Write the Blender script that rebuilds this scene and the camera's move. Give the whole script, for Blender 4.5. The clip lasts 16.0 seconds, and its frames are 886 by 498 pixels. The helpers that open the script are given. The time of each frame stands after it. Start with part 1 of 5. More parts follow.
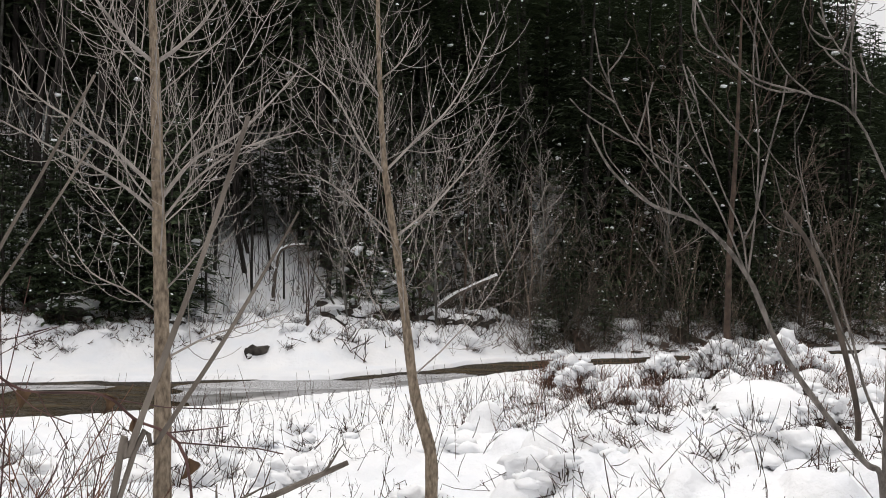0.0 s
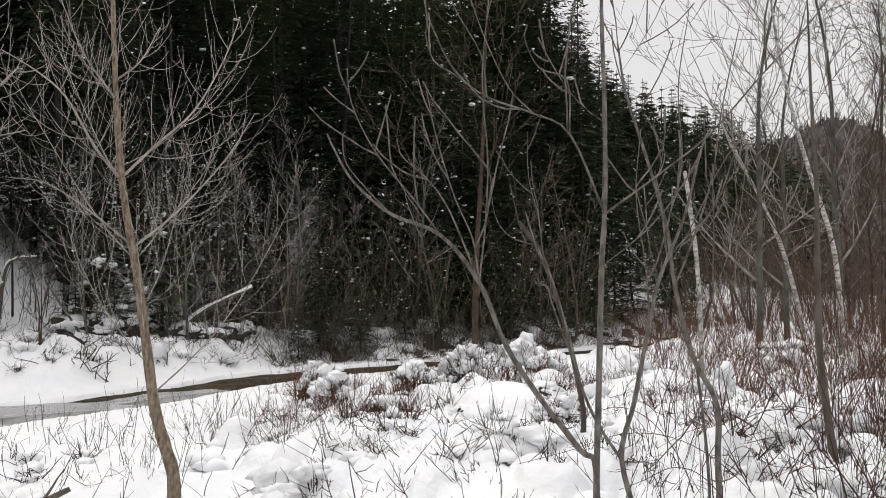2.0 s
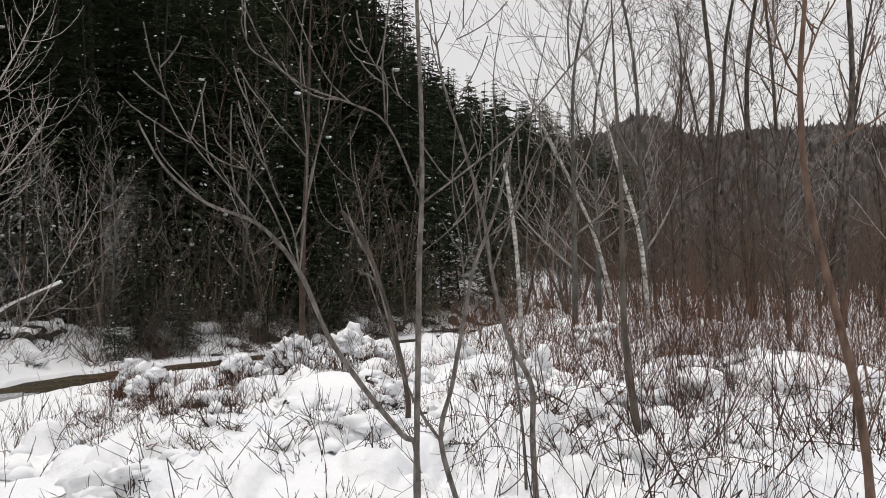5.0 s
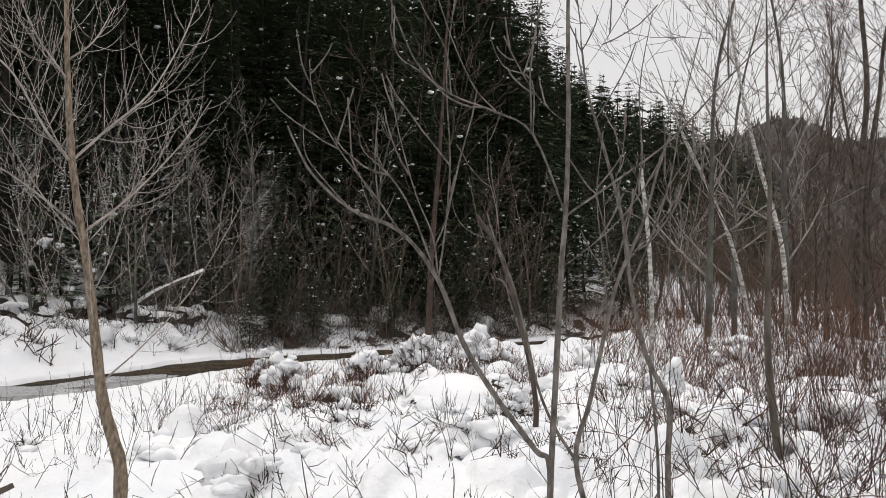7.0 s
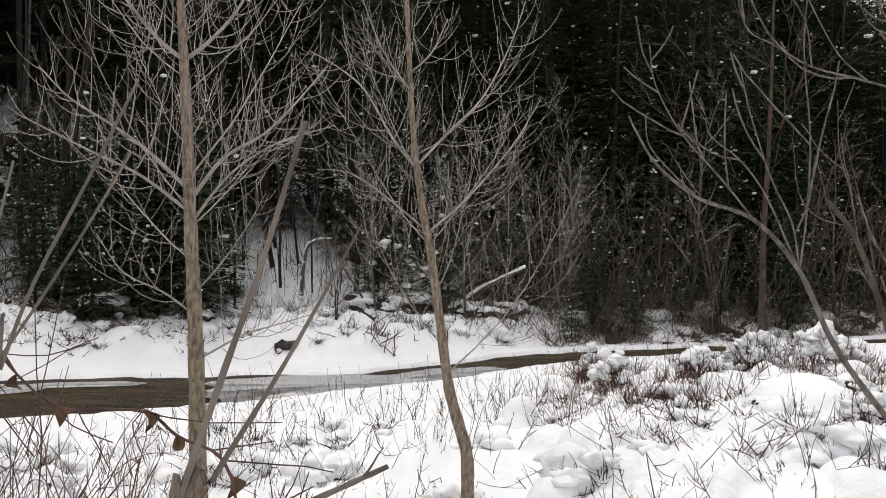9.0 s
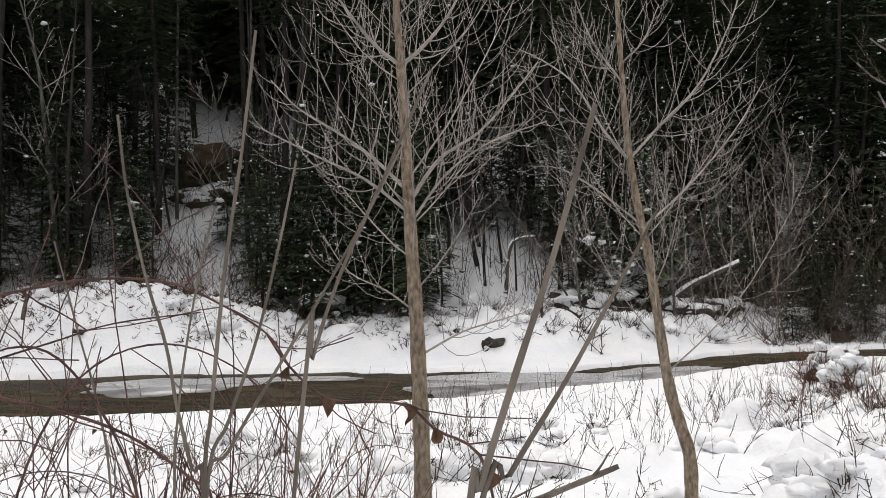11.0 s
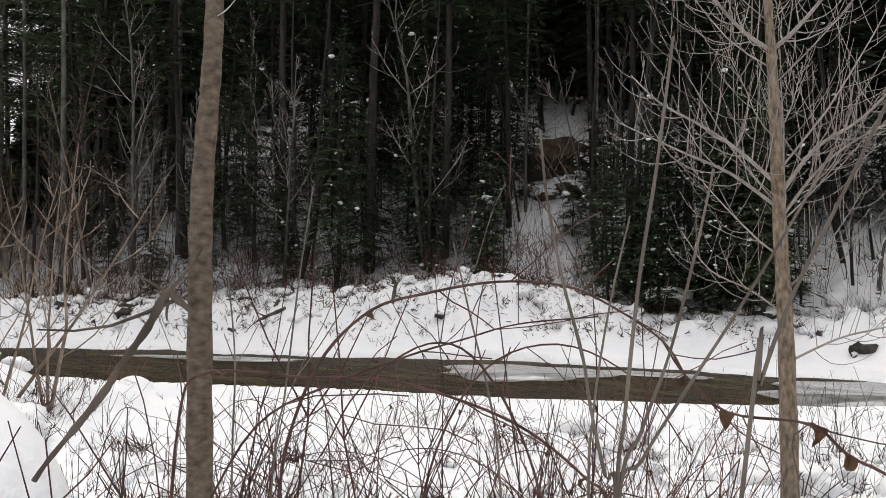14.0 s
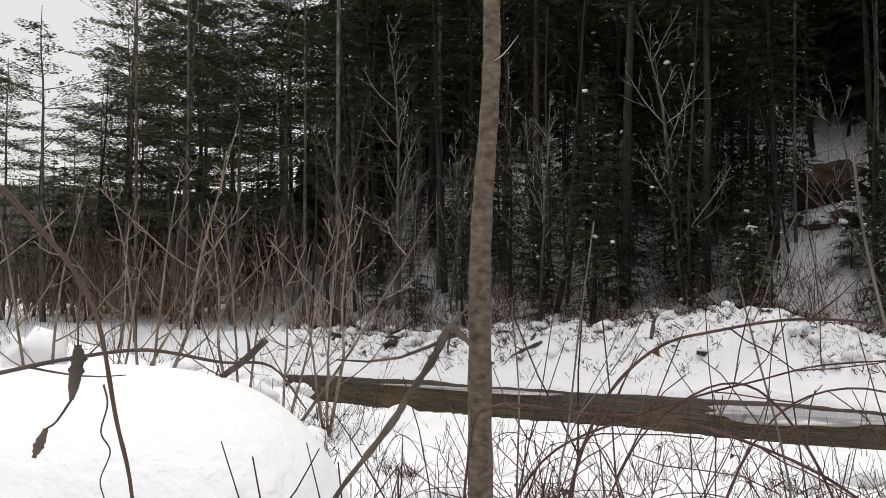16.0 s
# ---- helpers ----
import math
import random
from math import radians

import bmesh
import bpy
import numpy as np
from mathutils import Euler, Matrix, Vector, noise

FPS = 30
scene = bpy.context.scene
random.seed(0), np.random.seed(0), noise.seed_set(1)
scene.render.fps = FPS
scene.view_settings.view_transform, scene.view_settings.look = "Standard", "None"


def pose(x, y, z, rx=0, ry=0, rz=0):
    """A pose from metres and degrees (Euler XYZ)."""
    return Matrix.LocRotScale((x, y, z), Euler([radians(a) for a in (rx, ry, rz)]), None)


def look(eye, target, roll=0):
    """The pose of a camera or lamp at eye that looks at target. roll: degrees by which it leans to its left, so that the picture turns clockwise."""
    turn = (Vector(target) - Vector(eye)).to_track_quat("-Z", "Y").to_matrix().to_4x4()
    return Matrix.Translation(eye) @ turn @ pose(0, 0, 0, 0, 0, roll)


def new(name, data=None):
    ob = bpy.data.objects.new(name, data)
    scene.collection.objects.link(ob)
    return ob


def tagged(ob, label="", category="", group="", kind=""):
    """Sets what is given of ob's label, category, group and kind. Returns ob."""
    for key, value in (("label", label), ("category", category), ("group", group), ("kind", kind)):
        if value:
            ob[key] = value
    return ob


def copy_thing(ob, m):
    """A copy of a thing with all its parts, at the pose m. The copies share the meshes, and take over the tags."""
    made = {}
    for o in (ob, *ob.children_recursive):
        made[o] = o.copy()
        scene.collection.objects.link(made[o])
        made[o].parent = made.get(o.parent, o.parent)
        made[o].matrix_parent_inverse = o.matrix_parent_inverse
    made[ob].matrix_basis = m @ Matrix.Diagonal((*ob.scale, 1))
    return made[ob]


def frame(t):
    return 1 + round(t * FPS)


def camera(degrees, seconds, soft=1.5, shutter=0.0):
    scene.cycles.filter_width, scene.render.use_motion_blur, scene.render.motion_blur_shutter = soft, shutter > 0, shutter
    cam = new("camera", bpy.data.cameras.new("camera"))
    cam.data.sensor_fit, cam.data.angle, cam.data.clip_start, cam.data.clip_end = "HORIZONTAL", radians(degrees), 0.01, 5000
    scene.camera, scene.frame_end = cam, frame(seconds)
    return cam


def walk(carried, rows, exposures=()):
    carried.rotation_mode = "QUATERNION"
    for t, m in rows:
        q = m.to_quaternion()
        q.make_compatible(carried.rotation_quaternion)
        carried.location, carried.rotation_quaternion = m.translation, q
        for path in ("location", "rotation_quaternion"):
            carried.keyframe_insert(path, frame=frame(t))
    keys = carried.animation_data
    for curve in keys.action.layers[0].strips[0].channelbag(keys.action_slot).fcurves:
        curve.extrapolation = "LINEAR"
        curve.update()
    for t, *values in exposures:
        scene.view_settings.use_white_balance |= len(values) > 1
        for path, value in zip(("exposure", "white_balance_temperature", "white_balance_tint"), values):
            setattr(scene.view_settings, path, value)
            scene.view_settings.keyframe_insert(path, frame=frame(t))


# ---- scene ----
cam = camera(54.59, 16.0, soft=0.85)

# seconds, x, y, z, pitch, roll, yaw
PATH = [
    (0, 0.000, 0.000, 2.000, 1.16, -1.05, 0.01),
    (0.5, 0.003, 0.009, 2.002, 1.93, -1.28, -3.82),
    (1, 0.014, -0.013, 1.997, 2.59, -0.98, -7.98),
    (1.5, 0.109, -0.009, 1.985, 2.49, -0.53, -11.86),
    (2, 0.118, -0.021, 1.984, 2.09, -0.31, -15.87),
    (2.5, 0.132, -0.028, 1.988, 1.80, 0.11, -18.85),
    (3, 0.131, -0.052, 1.974, 1.51, 0.31, -22.66),
    (3.5, 0.145, -0.080, 1.975, 1.35, 0.58, -25.07),
    (4, 0.150, -0.093, 1.974, 1.38, 0.80, -26.68),
    (4.2, 0.150, -0.097, 1.971, 1.42, 0.78, -27.09),
    (6.5, 0.124, -0.059, 1.997, 1.46, 0.35, -27.01),
    (7, 0.093, 0.022, 2.051, 1.25, -1.63, -18.97),
    (7.5, 0.029, 0.053, 2.073, 2.62, -1.27, -11.42),
    (8, -0.047, 0.073, 2.095, 2.24, -0.61, -5.36),
    (8.5, -0.029, 0.080, 2.036, 1.22, -0.61, -1.58),
    (9, -0.082, 0.135, 2.040, 0.55, -0.37, 1.70),
    (9.2, -0.089, 0.159, 2.071, 0.41, 0.05, 3.42),
    (11.3, -0.238, 0.170, 2.024, 0.32, 0.45, 17.06),
    (11.5, -0.236, 0.179, 2.036, 0.19, 0.30, 18.67),
    (12, -0.261, 0.172, 2.036, 0.13, 0.63, 22.66),
    (12.5, -0.293, 0.170, 2.036, -0.33, 0.66, 26.94),
    (13, -0.324, 0.195, 2.047, -0.61, -0.15, 30.17),
    (13.5, -0.353, 0.162, 2.051, -0.51, -0.14, 33.35),
    (14, -0.365, 0.116, 2.064, 0.03, -0.08, 37.32),
    (14.5, -0.391, 0.089, 2.073, 0.78, -0.10, 42.29),
    (15, -0.397, 0.066, 2.074, 1.12, 0.24, 46.84),
    (15.5, -0.411, 0.061, 2.073, 1.60, 0.39, 50.66),
    (16, -0.417, 0.058, 2.069, 2.31, 0.14, 54.07),
]
walk(cam, [(t, pose(x, y, z, 90 + p, r, w)) for t, x, y, z, p, r, w in PATH],
     [(0, 0.18), (2, 0.17), (3, 0.14), (4.2, 0.11), (6.3, 0.11), (7, 0.14), (8, 0.17), (16, 0.18)])

# ---- light: an overcast winter day ----
world = bpy.data.worlds.new("overcast")
scene.world = world
world.use_nodes = True
wn, wl = world.node_tree.nodes, world.node_tree.links
wn.clear()
sky = wn.new("ShaderNodeTexSky")
sky.sky_type, sky.sun_disc = "NISHITA", False
sky.sun_elevation, sky.sun_rotation = radians(71), radians(-29)
sky.air_density, sky.dust_density, sky.ozone_density = 1.0, 3.0, 1.0
cloud = wn.new("ShaderNodeMix")
cloud.data_type = "RGBA"
cloud.inputs[0].default_value = 0.8          # the cloud cover greys the blue
cloud.inputs[7].default_value = (7.75, 7.42, 7.15, 1)
back = wn.new("ShaderNodeBackground")
back.inputs["Strength"].default_value = 0.105
wout = wn.new("ShaderNodeOutputWorld")
wl.new(sky.outputs[0], cloud.inputs[6])
wl.new(cloud.outputs[2], back.inputs["Color"])
wl.new(back.outputs[0], wout.inputs["Surface"])

sun = new("sun", bpy.data.lights.new("sun", "SUN"))
sun.data.energy, sun.data.angle, sun.data.color = 1.6, radians(40), (1.0, 0.97, 0.93)
sun.matrix_basis = look((-2.5, 4.5, 15), (0, 0, 0))


# ---- materials ----
def material(name, col, col2=None, scale=8.0, rough=0.8, bump=0.3, bump_scale=60.0, stretch=(1, 1, 1), island=0.0, spec=0.3, detail=6.0,
             bump_dist=0.02):
    """A noise mix of two colours with finer relief; island: how far the pieces differ from each other."""
    m = bpy.data.materials.new(name)
    m.use_nodes = True
    n, l = m.node_tree.nodes, m.node_tree.links
    b = n["Principled BSDF"]
    b.inputs["Roughness"].default_value = rough
    b.inputs["Specular IOR Level"].default_value = spec
    tc, mp = n.new("ShaderNodeTexCoord"), n.new("ShaderNodeMapping")
    mp.inputs["Scale"].default_value = stretch
    l.new(tc.outputs["Object"], mp.inputs["Vector"])
    big = n.new("ShaderNodeTexNoise")
    big.inputs["Scale"].default_value, big.inputs["Detail"].default_value = scale, detail
    l.new(mp.outputs[0], big.inputs["Vector"])
    ramp = n.new("ShaderNodeValToRGB")
    ramp.color_ramp.elements[0].position, ramp.color_ramp.elements[1].position = 0.32, 0.68
    ramp.color_ramp.elements[0].color, ramp.color_ramp.elements[1].color = (*col, 1), (*(col2 or col), 1)
    l.new(big.outputs["Fac"], ramp.inputs[0])
    last = ramp.outputs[0]
    if island:
        g = n.new("ShaderNodeNewGeometry")
        o = n.new("ShaderNodeObjectInfo")
        add = n.new("ShaderNodeMath")
        l.new(g.outputs["Random Per Island"], add.inputs[0])
        l.new(o.outputs["Random"], add.inputs[1])
        mr = n.new("ShaderNodeMapRange")
        mr.inputs["From Max"].default_value = 2.0
        mr.inputs["To Min"].default_value, mr.inputs["To Max"].default_value = 1 - island, 1 + island
        l.new(add.outputs[0], mr.inputs["Value"])
        mul = n.new("ShaderNodeVectorMath")
        mul.operation = "SCALE"
        l.new(last, mul.inputs[0])
        l.new(mr.outputs[0], mul.inputs["Scale"])
        last = mul.outputs[0]
    l.new(last, b.inputs["Base Color"])
    if bump:
        fine = n.new("ShaderNodeTexNoise")
        fine.inputs["Scale"].default_value, fine.inputs["Detail"].default_value = bump_scale, 8
        l.new(mp.outputs[0], fine.inputs["Vector"])
        bm = n.new("ShaderNodeBump")
        bm.inputs["Strength"].default_value, bm.inputs["Distance"].default_value = bump, bump_dist
        l.new(fine.outputs["Fac"], bm.inputs["Height"])
        l.new(bm.outputs[0], b.inputs["Normal"])
    return m


SNOW = material("snow", (0.80, 0.82, 0.86), (0.88, 0.88, 0.89), 1.2, 0.65, 0.7, 11, detail=10, bump_dist=0.04)
SNOW_CAP = material("snow_cap", (0.82, 0.84, 0.87), (0.88, 0.88, 0.89), 3, 0.65, 0.35, 30)
TAN = material("tan_bark", (0.105, 0.08, 0.057), (0.33, 0.265, 0.195), 34, 0.85, 1.0, 60, (1, 1, 0.4))
GREY = material("grey_bark", (0.07, 0.058, 0.046), (0.15, 0.13, 0.11), 10, 0.85, 0.7, 80, (1, 1, 0.4))
TWIG = material("frosted_twig", (0.19, 0.17, 0.152), (0.38, 0.345, 0.315), 6, 0.85, 0.0, island=0.25)
SUMAC = material("sumac_bark", (0.065, 0.056, 0.049), (0.215, 0.192, 0.172), 24, 0.85, 1.0, 70, (1, 1, 0.5))
RINGED = material("ringed_bark", (0.06, 0.045, 0.033), (0.175, 0.138, 0.102), 26, 0.85, 0.6, 70, (1, 1, 1.7), detail=9)
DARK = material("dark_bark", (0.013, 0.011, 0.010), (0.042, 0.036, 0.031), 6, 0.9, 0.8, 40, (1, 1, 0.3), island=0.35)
LICHEN = material("lichened_bark", (0.045, 0.04, 0.034), (0.15, 0.15, 0.135), 5, 0.9, 0.8, 40, (1, 1, 0.5))
BROWN = material("brown_bark", (0.036, 0.025, 0.019), (0.10, 0.07, 0.053), 6, 0.9, 0.4, 40, island=0.35)
RED = material("red_cane", (0.085, 0.038, 0.024), (0.175, 0.088, 0.055), 14, 0.7, 0.2, 90, island=0.3)
CANE = material("grey_cane", (0.08, 0.066, 0.054), (0.19, 0.165, 0.14), 12, 0.85, 0.5, 90, (1, 1, 0.4))
BRUSH = material("dry_brush", (0.018, 0.011, 0.008), (0.08, 0.046, 0.03), 5, 0.85, 0.0, island=0.45)
BIRCH = material("birch_bark", (0.12, 0.11, 0.10), (0.62, 0.60, 0.56), 5, 0.75, 0.4, 40, (1.5, 1.5, 4))
NEEDLE = material("conifer_needle", (0.02, 0.031, 0.017), (0.075, 0.097, 0.05), 2.5, 0.75, 0.0, island=0.6, spec=0.15)
PINE = material("pine_needle", (0.055, 0.076, 0.04), (0.13, 0.16, 0.08), 2.5, 0.75, 0.0, island=0.5, spec=0.15)
ROCK = material("brown_rock", (0.05, 0.036, 0.022), (0.12, 0.085, 0.05), 2, 0.85, 0.9, 12, (1, 1, 2.5), bump_dist=0.06)
# Dark of the bank stones, and of lumps painted as shaded hollows.
STONE_HOLLOW = material("dark_stone_and_hollow", (0.018, 0.016, 0.014), (0.075, 0.066, 0.057), 6, 0.9, 1.0, 14)
LEAF = material("dead_leaf", (0.045, 0.026, 0.015), (0.115, 0.066, 0.032), 20, 0.8, 0.3, 80, island=0.3)
DEAD = material("dead_wood", (0.05, 0.04, 0.033), (0.13, 0.105, 0.085), 8, 0.85, 0.7, 60, (1, 1, 0.4))
SOIL = material("needle_litter", (0.05, 0.038, 0.031), (0.13, 0.098, 0.08), 3, 0.95, 1.0, 22, bump_dist=0.05)
BRAMBLE = material("bramble_cane", (0.03, 0.014, 0.013), (0.10, 0.052, 0.045), 14, 0.7, 0.3, 90, island=0.35)
RUDDY = material("ruddy_bark", (0.06, 0.036, 0.025), (0.17, 0.11, 0.078), 20, 0.8, 0.5, 60, (1, 1, 0.4))
PALE = material("pale_twig", (0.09, 0.07, 0.057), (0.19, 0.15, 0.122), 4, 0.85, 0.0, island=0.3)
WITHY = material("withy_bark", (0.11, 0.085, 0.066), (0.27, 0.215, 0.17), 6, 0.85, 0.3, 80, island=0.3)
RUSSET = material("russet_stem", (0.17, 0.12, 0.09), (0.37, 0.275, 0.21), 3, 0.9, 0.0, island=0.4)
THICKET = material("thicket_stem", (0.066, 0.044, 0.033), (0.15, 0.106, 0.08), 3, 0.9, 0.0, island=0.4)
SHAGGY = material("shaggy_bark", (0.018, 0.014, 0.012), (0.14, 0.118, 0.10), 9, 0.9, 1.0, 30, (1, 1, 0.5), detail=9)
RUSSY = material("red_brown_stem", (0.05, 0.026, 0.017), (0.15, 0.082, 0.05), 3, 0.9, 0.0, island=0.5)
# Grey-brown woods, lightened to put the distance haze into their colour.
WOODS = material("far_woods", (0.05, 0.043, 0.04), (0.10, 0.088, 0.082), 0.16, 0.95, 0.0, island=0.5)


def water_material():
    """Dark olive-brown river water with small ripples that run with the current."""
    m = bpy.data.materials.new("river_water")
    m.use_nodes = True
    n, l = m.node_tree.nodes, m.node_tree.links
    n.remove(n["Principled BSDF"])
    body, mirror, mix = n.new("ShaderNodeBsdfDiffuse"), n.new("ShaderNodeBsdfGlossy"), n.new("ShaderNodeMixShader")
    tc, mp = n.new("ShaderNodeTexCoord"), n.new("ShaderNodeMapping")
    mp.inputs["Rotation"].default_value[2] = radians(-28)
    mp.inputs["Scale"].default_value = (0.7, 2.4, 1)
    l.new(tc.outputs["Object"], mp.inputs["Vector"])
    tones = n.new("ShaderNodeTexNoise")
    tones.inputs["Scale"].default_value, tones.inputs["Detail"].default_value = 1.0, 9
    l.new(mp.outputs[0], tones.inputs["Vector"])
    ramp = n.new("ShaderNodeValToRGB")
    ramp.color_ramp.elements[0].position, ramp.color_ramp.elements[1].position = 0.35, 0.65
    ramp.color_ramp.elements[0].color, ramp.color_ramp.elements[1].color = (0.014, 0.010, 0.004, 1), (0.055, 0.040, 0.018, 1)
    l.new(tones.outputs["Fac"], ramp.inputs[0])
    l.new(ramp.outputs[0], body.inputs["Color"])
    mirror.inputs["Roughness"].default_value = 0.08
    mix.inputs[0].default_value = 0.10
    heights = []
    for scale, detail in ((2.6, 3), (11.0, 4)):
        w = n.new("ShaderNodeTexNoise")
        w.inputs["Scale"].default_value, w.inputs["Detail"].default_value = scale, detail
        l.new(mp.outputs[0], w.inputs["Vector"])
        heights.append(w.outputs["Fac"])
    total = n.new("ShaderNodeMath")
    total.operation = "MULTIPLY_ADD"
    total.inputs[1].default_value = 0.4
    l.new(heights[1], total.inputs[0])
    l.new(heights[0], total.inputs[2])
    bm = n.new("ShaderNodeBump")
    bm.inputs["Strength"].default_value, bm.inputs["Distance"].default_value = 0.6, 0.08
    l.new(total.outputs[0], bm.inputs["Height"])
    l.new(bm.outputs[0], mirror.inputs["Normal"])
    l.new(bm.outputs[0], body.inputs["Normal"])
    l.new(body.outputs[0], mix.inputs[1])
    l.new(mirror.outputs[0], mix.inputs[2])
    l.new(mix.outputs[0], n["Material Output"].inputs["Surface"])
    return m


# Ice grey that also paints in the river's reflection of bank and sky.
ICE_REFLECTION = material("ice_and_reflection", (0.11, 0.108, 0.10), (0.42, 0.42, 0.43), 0.9, 0.18, 0.15, 6, spec=0.5)
WATER = water_material()


# ---- builders ----
def V(yaw, d, z=0.0):
    """A place from its bearing (degrees to the left of straight ahead), distance and height."""
    a = radians(yaw)
    return np.array((-d * math.sin(a), d * math.cos(a), z))


def unit(v):
    return v / max(1e-9, float(np.sqrt(v @ v)))


class Geo:
    """Gathers vertices and faces for one mesh."""

    def __init__(self):
        self.v, self.f, self.n = [], [], 0

    def put(self, verts, faces):
        self.v.append(np.asarray(verts, float))
        base = self.n
        self.f.extend([[i + base for i in f] for f in faces])
        self.n += len(verts)

    def tube(self, pts, radii, sides=5, cap=True):
        pts, radii = np.asarray(pts, float), np.asarray(radii, float)
        k = len(pts)
        tan = np.gradient(pts, axis=0)
        tan /= np.maximum(1e-9, np.linalg.norm(tan, axis=1))[:, None]
        whole = pts[-1] - pts[0]
        ref = np.array((1.0, 0.13, 0.0)) if abs(whole[2]) > 0.7 * np.linalg.norm(whole) else np.array((0.05, 0.1, 1.0))
        u = np.cross(tan, ref)
        u /= np.maximum(1e-9, np.linalg.norm(u, axis=1))[:, None]
        w = np.cross(tan, u)
        a = np.arange(sides) * (2 * np.pi / sides)
        ring = pts[:, None] + radii[:, None, None] * (np.cos(a)[None, :, None] * u[:, None] + np.sin(a)[None, :, None] * w[:, None])
        faces = [[i * sides + j, i * sides + (j + 1) % sides, (i + 1) * sides + (j + 1) % sides, (i + 1) * sides + j]
                 for i in range(k - 1) for j in range(sides)]
        if cap:
            faces.append([(k - 1) * sides + j for j in range(sides)])
            faces.append([j for j in range(sides)][::-1])
        self.put(ring.reshape(-1, 3), faces)

    def mesh(self, name, mat, smooth=True):
        me = bpy.data.meshes.new(name)
        v = np.concatenate(self.v) if self.v else np.zeros((0, 3))
        me.from_pydata(v.tolist(), [], self.f)
        me.materials.append(mat)
        if smooth:
            me.polygons.foreach_set("use_smooth", [True] * len(me.polygons))
        me.update()
        return me


def part(name, geo, mat, parent, label="", smooth=True):
    ob = new(name, geo.mesh(name, mat, smooth) if isinstance(geo, Geo) else geo)
    ob.parent = parent
    if label:
        ob["label"] = label
    return ob


def thing(name, at, label, category, group="", kind="", data=None):
    ob = tagged(new(name, data), label, category, group, kind)
    ob.matrix_basis = pose(*at)
    return ob


def spline(pts, n=4):
    """A smooth line through the points."""
    p = np.asarray(pts, float)
    if len(p) < 3:
        return np.linspace(p[0], p[-1], n + 1)
    q = np.vstack([2 * p[0] - p[1], p, 2 * p[-1] - p[-2]])
    out = []
    for i in range(1, len(q) - 2):
        a, b, c, d = q[i - 1:i + 3]
        for t in np.arange(n) / n:
            out.append(0.5 * (2 * b + (c - a) * t + (2 * a - 5 * b + 4 * c - d) * t * t + (3 * b - a - 3 * c + d) * t ** 3))
    return np.array(out + [p[-1]])


def grow(geo, p, d, length, r, level, st, rng):
    """A branch and its side branches. st: per level segs, up, wob, kids, ang, ratio; sides."""
    k = st["segs"][level]
    pts = [p]
    step = length / k
    for i in range(k):
        d = unit(d + np.array((0, 0, st["up"][level] / k)) + rng.normal(0, st["wob"][level], 3))
        p = p + d * step
        pts.append(p)
    pts = np.array(pts)
    tip = st.get("tip", 0.3)
    geo.tube(pts, np.linspace(r, max(st["thin"], r * tip), k + 1), st["sides"][level], cap=level == 0)
    if level + 1 < len(st["segs"]):
        side_twigs(geo, pts, length, r, level, st, rng)


def side_twigs(geo, pts, length, r, level, st, rng, start=0.15):
    n = rng.poisson(st["kids"][level]) if st["kids"][level] < 6 else int(st["kids"][level] * rng.uniform(0.8, 1.2))
    k = len(pts) - 1
    turn = rng.uniform(0, 6.28)
    for i in range(n):
        f = start + (0.97 - start) * (i + rng.uniform(0, 1)) / max(1, n)
        j = min(k - 1, int(f * k))
        base = pts[j] + (pts[j + 1] - pts[j]) * (f * k - j)
        ax = unit(pts[j + 1] - pts[j])
        turn += 2.4 + rng.uniform(-0.5, 0.5)
        side = unit(np.cross(ax, (0.3, 0.2, 1.0) if abs(ax[2]) < 0.8 else (1.0, 0.1, 0.2)))
        other = np.cross(ax, side)
        out = side * math.cos(turn) + other * math.sin(turn)
        ang = radians(st["ang"][level] + rng.uniform(-12, 12))
        grow(geo, base, unit(ax * math.cos(ang) + out * math.sin(ang)), length * st["ratio"][level] * (1.15 - 0.75 * f) * rng.uniform(0.7, 1.25),
             max(st["thin"] * 1.2, r * st["rr"][level] * (1 - 0.5 * f)), level + 1, st, rng)


def smoothstep(a, b, x):
    t = np.clip((np.asarray(x, float) - a) / (b - a), 0, 1)
    return t * t * (3 - 2 * t)


# ---- the land ----
NEAR_X = (-60, -28, -23, -16.7, -14, -11, -7.8, -5.2, -3.7, -2.4, -0.9, 0.2, 1.6, 3.1, 6, 12, 25, 60, 160)
NEAR_Y = (-9, 2.5, 5.2, 8.8, 9.8, 11.3, 12.5, 13.9, 14.8, 16, 17.2, 18.3, 20.2, 21.4, 23, 26, 33, 60, 150)
FAR_X = (-60, -28, -23.6, -20, -17.6, -14.8, -12, -9, -4.8, -2.6, -1.1, 1.9, 6, 14, 30, 60, 160)
FAR_Y = (0, 9.5, 11.5, 13.7, 14.3, 15.6, 17.3, 18, 19, 19.4, 20.9, 23.8, 25.6, 29.5, 38, 64, 156)
WATER_Z = -0.6

rng = np.random.default_rng(7)


def make_bumps(n, yaw, dist, r, h, seed):
    g = np.random.default_rng(seed)
    a, d = np.radians(g.uniform(*yaw, n)), g.uniform(dist[0] ** 0.7, dist[1] ** 0.7, n) ** (1 / 0.7)
    rr = g.uniform(*r, n) * (0.6 + d / 30)
    return np.stack([-d * np.sin(a), d * np.cos(a), rr, g.uniform(*h, n) * np.clip(rr / 0.35, 0.5, 1.3)], 1)


